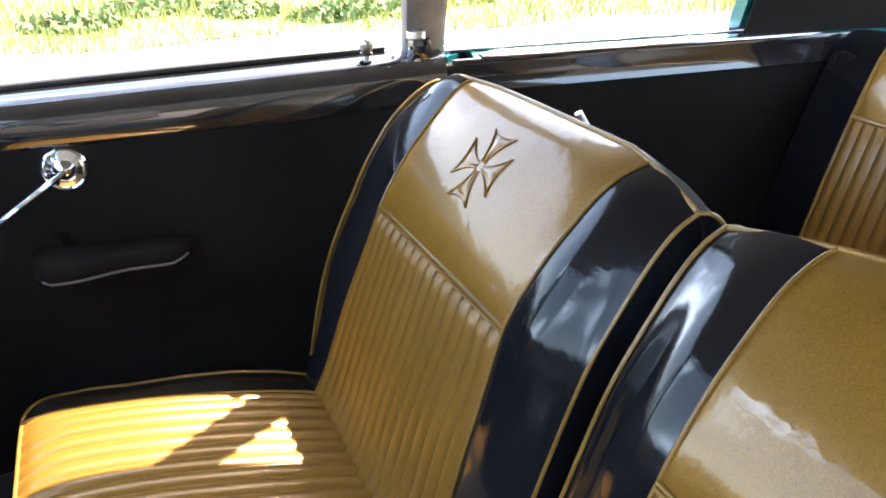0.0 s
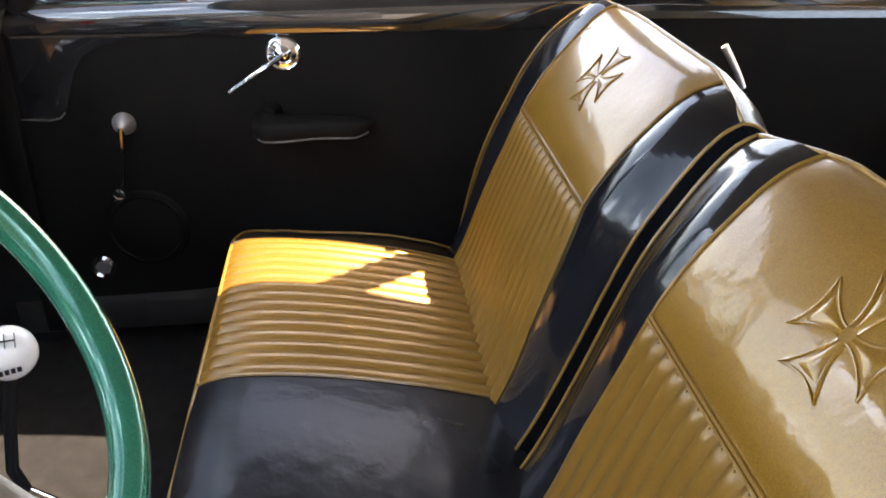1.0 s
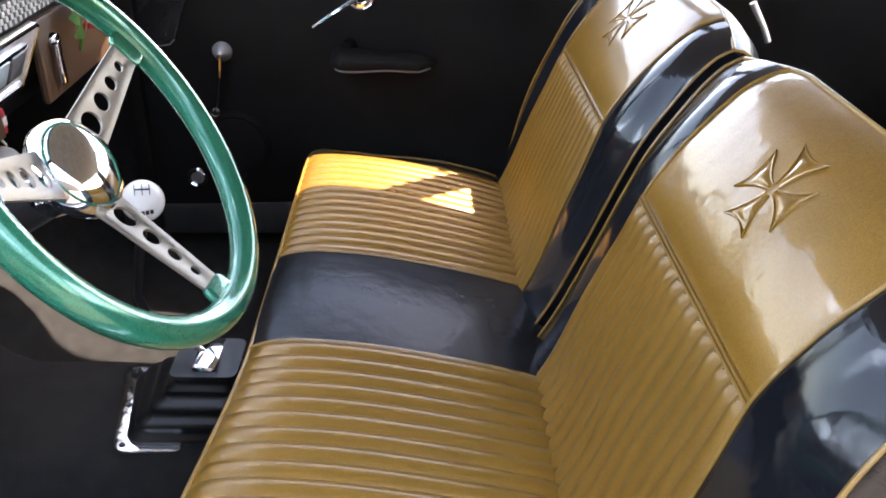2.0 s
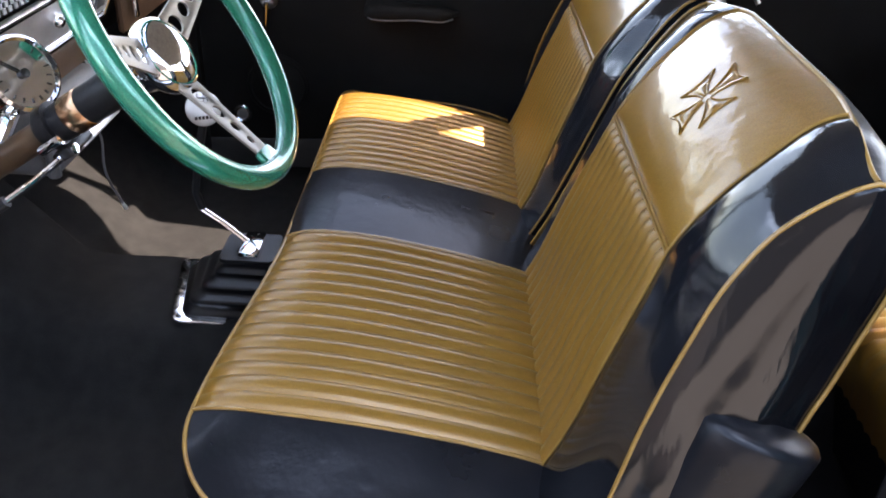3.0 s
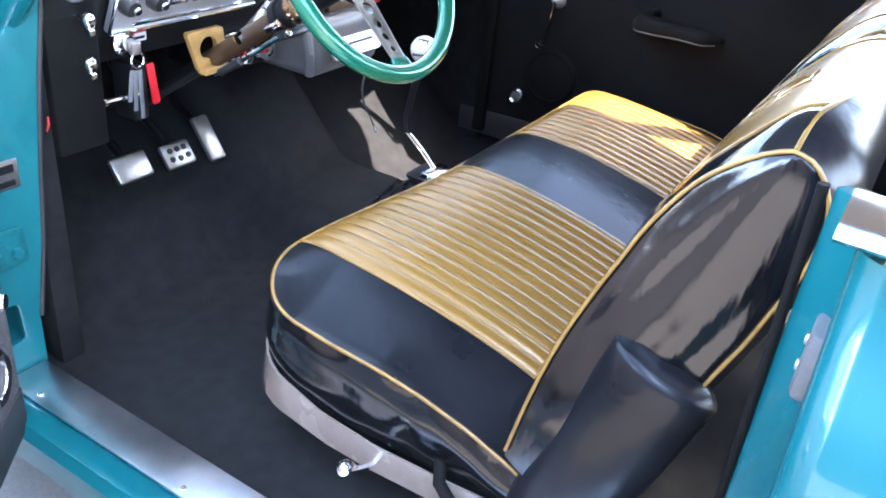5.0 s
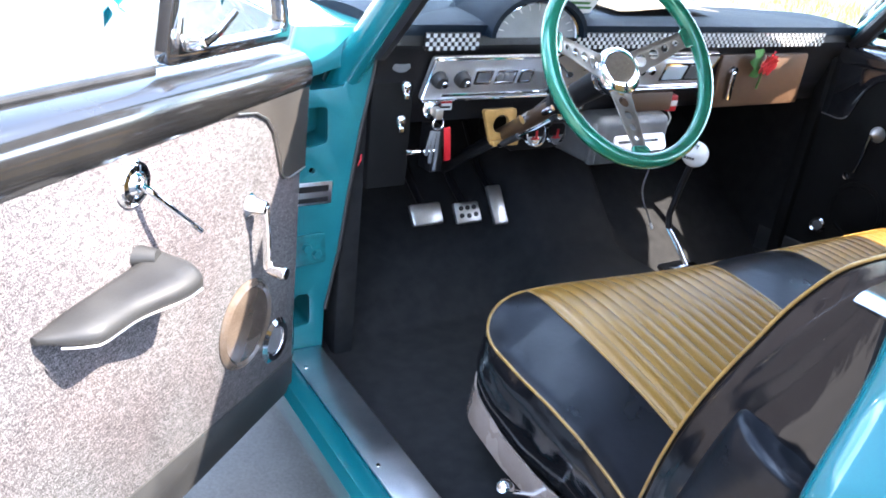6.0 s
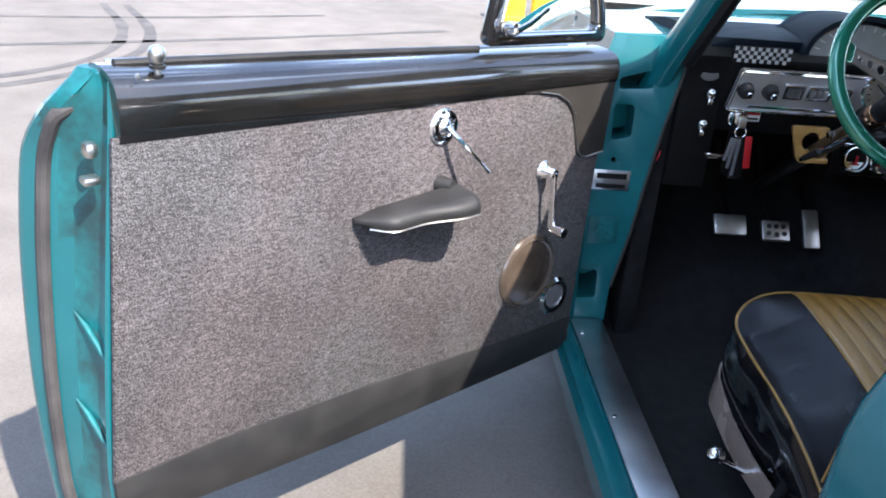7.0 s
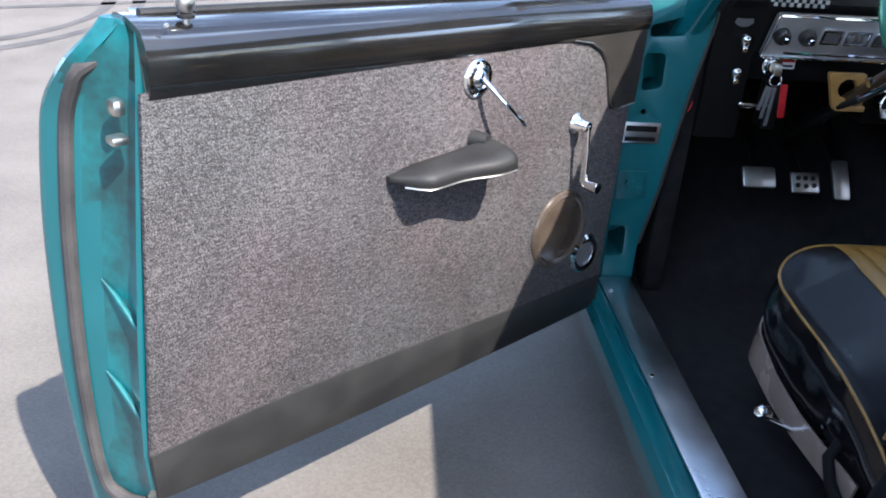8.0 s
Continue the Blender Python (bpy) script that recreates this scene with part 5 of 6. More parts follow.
    # padded hinge arm at the outer foot
    f = spline([(0.648, -1.058, 0.300), (0.652, -1.085, 0.390), (0.657, -1.121, 0.510), (0.657, -1.155, 0.620), (0.654, -1.176, 0.686)])
    tip = Vector(f(1)) - Vector(f(0.95))
    arm = B("hinge_cover", tube([sx(f(t)) for t in lin(0, 1, 14)] + [sx(Vector(f(1)) + tip.normalized() * d) for d in (0.006, 0.010, 0.012)], [0.056, 0.060, 0.062] + [0.064] * 11 + [0.059, 0.046, 0.020], 28, flat=0.56), SATIN, g, "satin black padded hinge cover")
    part("hinge_bolt", lathe([(0, 0.006), (0.006, 0.006), (0.008, 0.002), (0.008, 0)], frame_of(sx((0.688, -1.092, 0.440)), (side, 0.15, 0.1)), 14), CHROME, arm)
    return g


seat_back(-1, "driver's seat back, gold and black vinyl, embossed cross")
seat_back(1, "passenger seat back, gold and black vinyl, embossed cross")

# ---- rear seat ----
rear = thing("rear_seat", Matrix.Translation((0, -1.75, 0.262)), "gold and black pleated rear bench in shade", "car seat")
rin = Matrix.Translation((0, 1.75, -0.262))


def rpart(name, bm, material, label=""):
    bm.transform(rin)
    return part(name, bm, material, rear, label, sharp=50)


RB = spline([(-1.90, 0.50), (-1.93, 0.62), (-1.965, 0.74), (-1.995, 0.83), (-2.03, 0.92), (-2.06, 0.97), (-2.10, 0.985)])
RC = spline([(-1.50, 0.40), (-1.49, 0.47), (-1.50, 0.505), (-1.53, 0.520), (-1.62, 0.520), (-1.75, 0.505), (-1.92, 0.49)])


def rear_back(x, s, lift=0.0):
    y, z = RB(s)
    e = smooth(0.50, 0.66, abs(x))
    return np.array((x, y - 0.03 * e + lift * 0.95, z - 0.02 * e * s + lift * 0.3))


def rear_cush(x, s, lift=0.0):
    y, z = RC(s)
    e = smooth(0.52, 0.67, abs(x))
    return np.array((x, y - 0.03 * e * (1 - s), z - 0.03 * e + lift))


for x0, x1 in ((-0.535, -0.09), (0.09, 0.535)):
    rpart("back_pleats", shell(lambda u, v: rear_back(x0 + (x1 - x0) * u, 0.64 * v, pleat(u, 0, 1, 17, 0.006)), lin(0, 1, 103), lin(0, 1, 14), -0.012), GOLD_PLEAT)
    rpart("back_upper", shell(lambda u, v: rear_back(x0 + (x1 - x0) * u, 0.65 + 0.35 * v, 0.003), lin(0, 1, 14), lin(0, 1, 12), -0.012), GOLD)
    rpart("cushion_pleats", shell(lambda u, v: rear_cush(x0 + (x1 - x0) * u, v, pleat(u, 0, 1, 17, 0.006)), lin(0, 1, 103), lin(0, 1, 18), -0.012), GOLD_PLEAT)
    for x in (x0, x1):
        rpart("back_piping", tube([rear_back(x, s, 0.004) for s in lin(0, 1, 20)], 0.004, 6), PIPING)
        rpart("cushion_piping", tube([rear_cush(x, s, 0.003) for s in lin(0, 1, 20)], 0.004, 6), PIPING)
    rpart("cross_seam", tube([rear_back(x0 + (x1 - x0) * u, 0.645, 0.004) for u in lin(0, 1, 12)], 0.005, 6), PIPING)
for x0, x1 in ((-0.67, -0.537), (-0.088, 0.088), (0.537, 0.67)):
    rpart("back_border", shell(lambda u, v: rear_back(x0 + (x1 - x0) * u, v), lin(0, 1, 10), lin(0, 1, 20), -0.012), PATENT)
    rpart("cushion_border", shell(lambda u, v: rear_cush(x0 + (x1 - x0) * u, v), lin(0, 1, 10), lin(0, 1, 20), -0.012), PATENT)
rpart("back_core", box(-0.66, 0.66, -2.14, -2.06, 0.30, 0.93, 0.01), DASH_BLACK)
rpart("base", box(-0.66, 0.66, -2.05, -1.52, 0.27, 0.46, 0.01), DASH_BLACK)

# ---- dashboard ----
dash = thing("dashboard", Matrix(), "black dashboard with brushed metal panel and checkered strip", "dashboard")
D = lambda name, bm, material, parent=dash, label="": part(name, bm, material, parent, label)
face = [(-0.192, 0.762), (-0.200, 0.778), (-0.203, 0.80), (-0.212, 0.815), (-0.246, 0.915), (-0.255, 0.930), (-0.250, 0.955)]
bm = shell(lambda u, v: (-0.69 + 1.38 * u, *spline(face)(v)), lin(0, 1, 8), lin(0, 1, 16), 0.02)
D("dash_face", bm, DASH_BLACK)
D("dash_pad", shell(lambda u, v: (-0.70 + 1.40 * u, -0.262 + 0.36 * v + 0.12 * v * math.sin(math.pi * u), 0.955 + 0.022 * math.sin(math.pi * min(1, 0.15 + v)) ** 0.7), lin(0, 1, 20), lin(0, 1, 12), 0.02), DASH_PAD, dash, "dark blue-black dash top pad")
D("dash_underside", box(-0.68, 0.68, -0.19, 0.30, 0.762, 0.772, 0.003), DASH_BLACK)
# metal panel, leaning back
PX0, PX1 = -0.590, 0.182
tilt = frame_of((0, -0.2385, 0.866), (0, -1.0, -0.40))
top = 0.047
fr = D("metal_panel", plate([rounded([(PX0 + 0.004, top), (PX1 + 0.006, top), (PX1 - 0.012, -top), (PX0, -top)], 0.006)], 0.012, tilt @ Matrix.Translation((0, 0, 0.006)), 0.002), SATIN_ALU, dash, "brushed stainless instrument panel")
D("panel_rim", tube([tilt @ Vector((x, y, 0.013)) for x, y in rounded([(PX0 + 0.004, top), (PX1 + 0.006, top), (PX1 - 0.012, -top), (PX0, -top)], 0.006)], 0.003, 6, True), CHROME, fr)
D("panel_bead", tube([tilt @ Vector((x, -0.036, 0.013)) for x in (-0.55, 0.16)], 0.003, 6), CHROME, fr)
for x in (-0.567, -0.515):
    k = D("black_knob", lathe([(0.017, 0.012), (0.0165, 0.018), (0.015, 0.026), (0.012, 0.030), (0, 0.031)], tilt @ Matrix.Translation((x, 0.004, 0)), 24), BLACK_RUBBER, fr, "black round knob")
    D("knob_cap", lathe([(0.007, 0.034), (0.006, 0.037), (0, 0.0375)], tilt @ Matrix.Translation((x + 0.003, 0.004, 0)), 16), CHROME, k)
for x0, x1 in ((-0.486, -0.446), (-0.437, -0.388), (-0.380, -0.346)):
    w = D("panel_window", plate([rounded([(x0, 0.022), (x1, 0.022), (x1, -0.010), (x0, -0.010)], 0.003), rounded([(x0 + 0.004, 0.018), (x1 - 0.004, 0.018), (x1 - 0.004, -0.006), (x0 + 0.004, -0.006)], 0.002)], 0.006, tilt @ Matrix.Translation((0, 0, 0.014)), 0.001), CHROME, fr)
    D("window_face", box(x0 + 0.003, x1 - 0.003, -0.007, 0.019, 0.010, 0.0130, 0, tilt), GREY, w)
for i in range(3):
    D("push_button", box(-0.431 + i * 0.0135, -0.421 + i * 0.0135, -0.003, 0.014, 0.012, 0.020, 0.002, tilt), BRUSHED, fr)
rp = D("radio_face", box(0.02, 0.150, -0.020, 0.030, 0.010, 0.018, 0.003, tilt), CHROME, fr, "chrome radio plate with small windows")
for x0, x1 in ((0.028, 0.090), (0.102, 0.142)):
    D("radio_window", box(x0, x1, -0.014, 0.022, 0.017, 0.020, 0.001, tilt), DIAL if x0 < 0.05 else GREY, rp)
for x in (-0.02, -0.05):
    D("radio_knob", lathe([(0.010, 0.012), (0.010, 0.022), (0.007, 0.027), (0, 0.027)], tilt @ Matrix.Translation((x, 0.012, 0)), 18), CHROME, fr)
# checkered strips: raised pale squares on black
for x0, x1, lab in ((-0.612, -0.492, 0), (-0.262, 0.560, 1)):
    st = D("checker_strip", box(x0, x1, -0.2665, -0.2600, 0.922, 0.954, 0.001), DASH_BLACK, dash, "black and white checkered strip")
    bm = bmesh.new()
    q = 0.0078
    for i in range(int((x1 - x0) / q)):
        for j in range(4):
            if (i + j) % 2:
                box(x0 + i * q + 0.0004, x0 + (i + 1) * q - 0.0004, -0.2685, -0.2660, 0.9222 + j * q, 0.9222 + (j + 1) * q - 0.0006, 0, bm=bm)
    tagged(D("white_square", bm, CHECK_GREY, st), kind="stuff")
# speedometer in its hood
hood = D("gauge_hood", shell(lambda u, v: (-0.362 + (0.118 - 0.01 * v) * math.cos(math.pi * u), -0.285 + 0.20 * v, 0.948 + (0.082 - 0.012 * v) * math.sin(math.pi * u)), lin(0, 1, 24), lin(0, 1, 6), -0.010), DASH_PAD, dash, "arched gauge hood")
arc = [(-0.362 + 0.104 * math.cos(a), 0.945 + 0.070 * math.sin(a)) for a in lin(0, math.pi, 24)]
XZD = Matrix(((1, 0, 0, 0), (0, 0, -1, 0), (0, 1, 0, 0), (0, 0, 0, 1)))
D("gauge_face", plate([arc], 0.006, Matrix.Translation((0, -0.262, 0)) @ XZD), DIAL_GREY, hood, "grey half-round dial")
D("gauge_bezel", tube([(x, -0.268, z) for x, z in arc], 0.005, 8), CHROME, hood)
bm = bmesh.new()
for i in range(11):
    a = math.pi * (0.08 + 0.84 * i / 10)
    tube([(-0.362 + 0.082 * math.cos(a), -0.2665, 0.945 + 0.054 * math.sin(a)), (-0.362 + 0.094 * math.cos(a), -0.2665, 0.945 + 0.063 * math.sin(a))], 0.0007, 4, bm=bm)
D("dial_mark", bm, WHITE, hood)
# glove box
gb = D("glove_box_door", box(0.222, 0.548, -0.247, -0.232, 0.768, 0.900, 0.008), GLOVE, dash, "brown vinyl glove box door")
D("glove_latch", lathe([(0, 0.014), (0.010, 0.013), (0.013, 0.006), (0.013, 0)], frame_of((0.262, -0.247, 0.862), (0, -1, 0)), 18), CHROME, gb)
D("glove_pull", box(0.254, 0.268, -0.262, -0.250, 0.790, 0.862, 0.004), CHROME, gb)
D("tan_lower_panel", box(-0.06, 0.10, -0.232, -0.218, 0.765, 0.812, 0.005), GLOVE, dash, "brown vinyl lower panel")
# sun-bleached paper and sticker on the pad
t = thing("windscreen_sticker", Matrix.Translation((-0.182, -0.165, 0.984)), "pale green and white inspection sticker leaning on the windscreen", "sticker")
part("sheet", box(-0.042, 0.042, -0.001, 0.001, -0.012, 0.052, 0, Matrix.Rotation(radians(38), 4, "X")), WHITE, t)
bm = bmesh.new()
for i, z in enumerate((0.004, 0.018, 0.034)):
    box(-0.034, 0.034 - 0.012 * i, -0.0022, -0.0014, z, z + 0.007, 0, Matrix.Rotation(radians(38), 4, "X"), bm)
part("print_bar", bm, LEAF, t)

t = thing("dash_paper", Matrix.Translation((0.075, -0.10, 0.984)), "sun-bleached paper sheet lying on the dash top", "paper")
part("sheet", shell(lambda u, v: (-0.16 + 0.32 * u, -0.09 + 0.19 * v, 0.003 + 0.010 * math.sin(2.6 * u + 1.2 * v) ** 2), lin(0, 1, 12), lin(0, 1, 8), 0.0012), FADED_PAPER, t)

# ---- knobs, key and gauges under the dash ----
def knob(name, x, y, z, label):
    t = thing(name, Matrix.Translation((x, y, z)), label, "pull knob", "dash pull knobs")
    part("stem", tube([(0, 0.03, 0), (0, 0, 0)], 0.004, 8), CHROME, t)
    part("head", lathe([(0, -0.011), (0.006, -0.010), (0.009, -0.004), (0.0105, 0.003), (0.009, 0.010), (0.005, 0.014), (0, 0.015)], None, 14), CHROME, t)
    for s in (-1, 1):
        part("hollow", lathe([(0, 0.003), (0.0028, 0.002), (0.003, 0)], frame_of((s * 0.004, -0.0085, 0.003), (0, -1, 0)), 10), BLACK_RUBBER, t)
    part("jaw", box(-0.005, 0.005, -0.009, 0.004, -0.020, -0.009, 0.002), CHROME, t)


side = thing("side_switch_panel", Matrix(), "black switch panel at the end of the dashboard", "switch panel")
part("panel", box(-0.692, -0.602, -0.225, -0.195, 0.640, 0.930, 0.006), DARK_TRIM, side)
part("vent_disc", lathe([(0.026, 0), (0.026, 0.010), (0.018, 0.013), (0, 0.012)], frame_of((-0.640, -0.225, 0.90), (0, -1, 0)), 24), GREY, side)
knob("pull_knob", -0.637, -0.252, 0.849, "small chrome novelty pull knob on black panel")
knob("pull_knob", -0.641, -0.250, 0.783, "small chrome novelty pull knob on black panel")
t = thing("brake_release", Matrix.Translation((-0.600, -0.242, 0.716)), "chrome release handle under the dashboard", "handle")
part("rod", tube([(0.065, 0.03, 0.002), (0.045, 0.0, 0.001), (-0.022, -0.004, 0.004)], [0.0045, 0.0045, 0.0055], 10), CHROME, t)
part("bracket", box(0.045, 0.075, 0.01, 0.06, -0.05, 0.045, 0.004), DASH_BLACK, t)
ig = thing("ignition_lock", Matrix.Translation((-0.559, -0.222, 0.799)), "chrome ignition lock in the black dash", "ignition lock")
part("barrel", lathe([(0.021, 0), (0.021, 0.006), (0.015, 0.011), (0.012, 0.018), (0, 0.018)], frame_of((0, 0, 0), (0, -1, 0)), 22), CHROME, ig)
ks = thing("key_set", Matrix.Translation((-0.556, -0.246, 0.795)), "car keys with a red tag hanging from the ignition", "keys")
part("key", box(-0.009, 0.009, -0.006, 0.004, -0.012, 0.010, 0.003), BRUSHED, ks)
part("ring", tube([(0.012 * math.cos(a), -0.004, -0.020 + 0.012 * math.sin(a)) for a in lin(0, 6.283, 17)[:-1]], 0.0014, 6, True), CHROME, ks)
part("red_tag", box(0.006, 0.021, -0.014, -0.009, -0.098, -0.028, 0.003, Matrix.Rotation(radians(-7), 4, "Y")), RED, ks, "red tag")
for x, z0, r in ((-0.006, -0.100, 5), (0.000, -0.115, 1), (-0.010, -0.085, 10)):
    part("spare_key", box(x - 0.004, x + 0.004, -0.010, -0.008, z0, -0.034, 0.001, Matrix.Rotation(radians(r), 4, "Y")), GREY, ks)
t = thing("warning_label", Matrix.Translation((-0.522, -0.212, 0.802)) @ Matrix.Scale(0.72, 4), "small red and white label on the black dash", "label")
part("sheet", box(-0.022, 0.022, -0.004, 0.0, -0.016, 0.016, 0.001), WHITE, t)
part("red_bar", box(-0.020, 0.020, -0.0056, -0.0038, 0.004, 0.014, 0), RED, t)
part("dark_bar", box(-0.019, 0.016, -0.0056, -0.0038, -0.010, -0.004, 0), DASH_BLACK, t)
br = thing("column_bracket", Matrix.Translation((-0.396, -0.230, 0.757)) @ Matrix.Scale(0.82, 4), "varnished tan bracket round the steering column", "bracket")
part("plate", plate([rounded([(-0.052, 0.042), (0.045, 0.042), (0.055, -0.044), (-0.022, -0.044), (-0.030, -0.020)], 0.008), circle(0.004, 0.004, 0.026)], 0.014, XZD, 0.002), WOOD, br)
part("lip", box(-0.022, 0.055, -0.022, 0.004, -0.050, -0.036, 0.003), WOOD, br)
for i, x in enumerate((-0.248, -0.188)):
    gg = thing("small_gauge", Matrix.Translation((x, -0.173, 0.710)), "small round black gauge with red digits and chrome rim", "gauge", "small gauges")
    part("can", lathe([(0.024, 0.05), (0.026, 0.006), (0.026, 0)], frame_of((0, 0, 0), (0, 1, 0.1)), 24), DASH_BLACK, gg)
    part("bezel", lathe([(0.022, -0.002), (0.024, 0.004), (0.028, 0.004), (0.029, -0.004)], frame_of((0, 0, 0), (0, -1, 0.25)), 28), CHROME, gg)
    part("red_digit", box(-0.003, 0.003, -0.006, -0.004, -0.009, 0.010, 0.0005), RED, gg)
    part("red_foot", box(-0.008, 0.008, -0.006, -0.004, -0.012, -0.008, 0.0005), RED, gg)
gp = thing("gauge_pod", Matrix.Translation((-0.218, -0.12, 0.700)), "black under-dash panel that holds the small gauges", "gauge pod")
part("panel", box(-0.070, 0.070, -0.02, 0.12, -0.040, 0.040, 0.008), DASH_BLACK, gp)
part("silver_bar", box(-0.050, 0.030, -0.028, -0.018, 0.030, 0.040, 0.002), CHROME, gp)
hb = thing("heater_box", Matrix.Translation((-0.069, -0.244, 0.663)), "grey heater box under the dash with a pale metal plate", "heater box")
part("case", box(-0.080, 0.150, -0.02, 0.30, -0.012, 0.104, 0.024, None, None, 4), GREY, hb)
part("duct", tube([(-0.075, 0.0, 0.085), (-0.088, -0.020, 0.045), (-0.082, -0.015, 0.000)], 0.010, 10), GREY, hb)
part("metal_plate", plate([rounded([(-0.045, -0.022), (0.118, -0.022), (0.130, 0.020), (-0.02, 0.024)], 0.014)], 0.006, Matrix.Translation((0, -0.030, 0.045)) @ Matrix.Rotation(radians(-42), 4, "X") @ XZD, 0.001), BRUSHED, hb, "pale brushed metal plate")
part("slot", box(-0.02, 0.10, -0.0050, -0.0028, -0.001, 0.004, 0, Matrix.Translation((0, -0.030, 0.045)) @ Matrix.Rotation(radians(-42), 4, "X")), DASH_BLACK, hb)
t = thing("red_switch", Matrix.Translation((0.120, -0.205, 0.775)), "red and white toggle switch under the dash", "switch")
part("body", box(-0.016, 0.016, -0.012, 0.01, -0.018, 0.022, 0.004), RED, t)
part("label", box(-0.012, 0.012, -0.0145, -0.0115, -0.004, 0.010, 0.0005), WHITE, t)
part("wire", tube([spline([(0, 0, -0.018), (0.012, -0.004, -0.04), (0.004, 0.01, -0.075), (-0.03, 0.03, -0.10)])(s) for s in lin(0, 1, 12)], 0.002, 6), WHITE, t)
t = thing("dangling_cable", Matrix.Translation((0.063, -0.24, 0.655)), "thin pale cable dangling under the dash", "cable")
f = spline([(0.0, 0.06, 0.012), (0.0, 0.02, 0.004), (0.0, 0.0, -0.02), (-0.008, 0.0, -0.075), (0.006, 0.001, -0.115), (0.032, 0.003, -0.152), (0.061, 0.006, -0.194)])
part("cable", tube([f(i / 24) for i in range(25)], 0.0022, 6), GREY, t)
part("plug", tube([(0.052, 0.005, -0.182), (0.064, 0.006, -0.199)], [0.003, 0.0045], 8), WHITE, t)
# artificial rose tucked into the glove box edge
rs = thing("rose", Matrix.Translation((0.352, -0.262, 0.884)) @ Matrix.Scale(1.35, 4), "artificial red rose with green leaves on the glove box", "flower")
rr = random.Random(3)
for k in range(14):
    a, r = k * 2.4, 0.005 + 0.0015 * k
    c = Vector((0.75 * r * math.cos(a), -0.010 - 0.25 * (0.026 - r), 0.62 * r * math.sin(a)))
    bm = shell(lambda u, v: (c.x + 0.016 * (u - 0.5) * 2 * math.sin(1 + v * 2) * 0.7, c.y - 0.004 * math.cos(3 * u) - 0.006 * v, c.z + 0.020 * (v - 0.5)), lin(0, 1, 5), lin(0, 1, 5), 0.001)
    part("petal", bm, RED, rs)
for a in (2.6, 3.1, 3.7):
    d = Vector((math.cos(a), 0, math.sin(a)))
    sd = Vector((-d.z, 0, d.x))
    bm = shell(lambda u, v: tuple(d * (0.014 + 0.030 * v) + sd * (0.011 * math.sin(math.pi * v) * (2 * u - 1)) + Vector((0, -0.004 - 0.006 * math.sin(3 * v), 0))), lin(0, 1, 4), lin(0, 1, 8), 0.0012)
    part("leaf", bm, LEAF, rs)
part("stalk", tube([(0, 0, 0), (0.008, 0.004, -0.03), (0.012, 0.010, -0.052)], 0.002, 6), LEAF, rs)

# ---- steering wheel and column ----
WC = Vector((-0.3870, -0.567, 0.9625))
WN = Vector((-0.03, -math.cos(0.588), math.sin(0.588))).normalized()
WM = frame_of(WC, WN)
wheel = thing("steering_wheel", WM, "green metal-flake steering wheel with drilled steel spokes", "steering wheel")
R = 0.166
bm = tube([(R * math.cos(a), R * math.sin(a), 0) for a in lin(0, 2 * math.pi, 81)[:-1]], 0.0135, 18, True)
part("rim", bm, GREEN, wheel, "green metal-flake rim")
for ang in (18, 163, -97):
    o = [(0.030, -0.022), (0.030, 0.022), (0.160, 0.0125), (0.160, -0.0125)]
    hs = [circle(0.057, 0, 0.0115, 18), circle(0.084, 0, 0.0092, 18), circle(0.108, 0, 0.0074, 16), circle(0.130, 0, 0.0056, 14)]
    m = Matrix.Rotation(radians(ang), 4, "Z") @ Matrix.Translation((0, 0, -0.046)) @ Matrix.Rotation(radians(-16.5), 4, "Y")
    sp = part("spoke", plate([o] + hs, 0.0030, m, 0.0006), SPOKE, wheel, "brushed steel spoke with four round holes")
    part("spoke_end", plate([rounded([(0.148, -0.0145), (0.148, 0.0145), (0.170, 0.017), (0.170, -0.017)], 0.004)], 0.008, m, 0.003), GREEN, sp)
part("hub", lathe([(0.026, -0.075), (0.030, -0.060), (0.040, -0.050), (0.044, -0.044), (0.044, -0.034), (0.041, -0.026), (0.036, -0.021), (0.030, -0.018), (0.018, -0.014), (0, -0.012)], None, 36), CHROME, wheel, "polished chrome hub")
col = thing("steering_column", frame_of(WC - WN * 0.075, -WN), "dark steering column with copper and chrome collars", "steering column")
part("tube", lathe([(0.024, 0.0), (0.024, 0.02), (0.0225, 0.06), (0.0225, 0.145), (0.0, 0.145)], None, 28), DASH_BLACK, col)
part("copper_band", lathe([(0.0222, 0.078), (0.0236, 0.080), (0.0236, 0.103), (0.0222, 0.105)], None, 28), COPPER, col, "copper band")
part("lower_tube", lathe([(0.014, 0.36), (0.014, 0.62), (0.0, 0.62)], None, 20), DASH_BLACK, col)
part("jacket", lathe([(0.017, 0.140), (0.017, 0.365), (0.0, 0.365)], None, 24), JACKET, col, "brown enamelled column tube")
cl = part("clamp", lathe([(0.0225, 0.122), (0.0285, 0.123), (0.0285, 0.137), (0.0225, 0.138)], None, 28), DASH_BLACK, col, "black column clamp")
for x, y in ((-0.032, 0.012), (0.032, 0.012), (-0.020, 0.030)):
    part("clamp_bolt", lathe([(0, 0.146), (0.005, 0.146), (0.006, 0.142), (0.006, 0.114), (0, 0.113)], Matrix.Translation((x, y, 0)), 10), CHROME, cl)
part("clamp_foot", box(-0.030, 0.030, 0.022, 0.036, 0.118, 0.142, 0.004), DASH_BLACK, cl)
lev = part("signal_lever", tube([(-0.030, 0.030, 0.130), (-0.040, 0.034, 0.170), (-0.052, 0.036, 0.225)], 0.0042, 10), CHROME, col, "chrome signal lever")
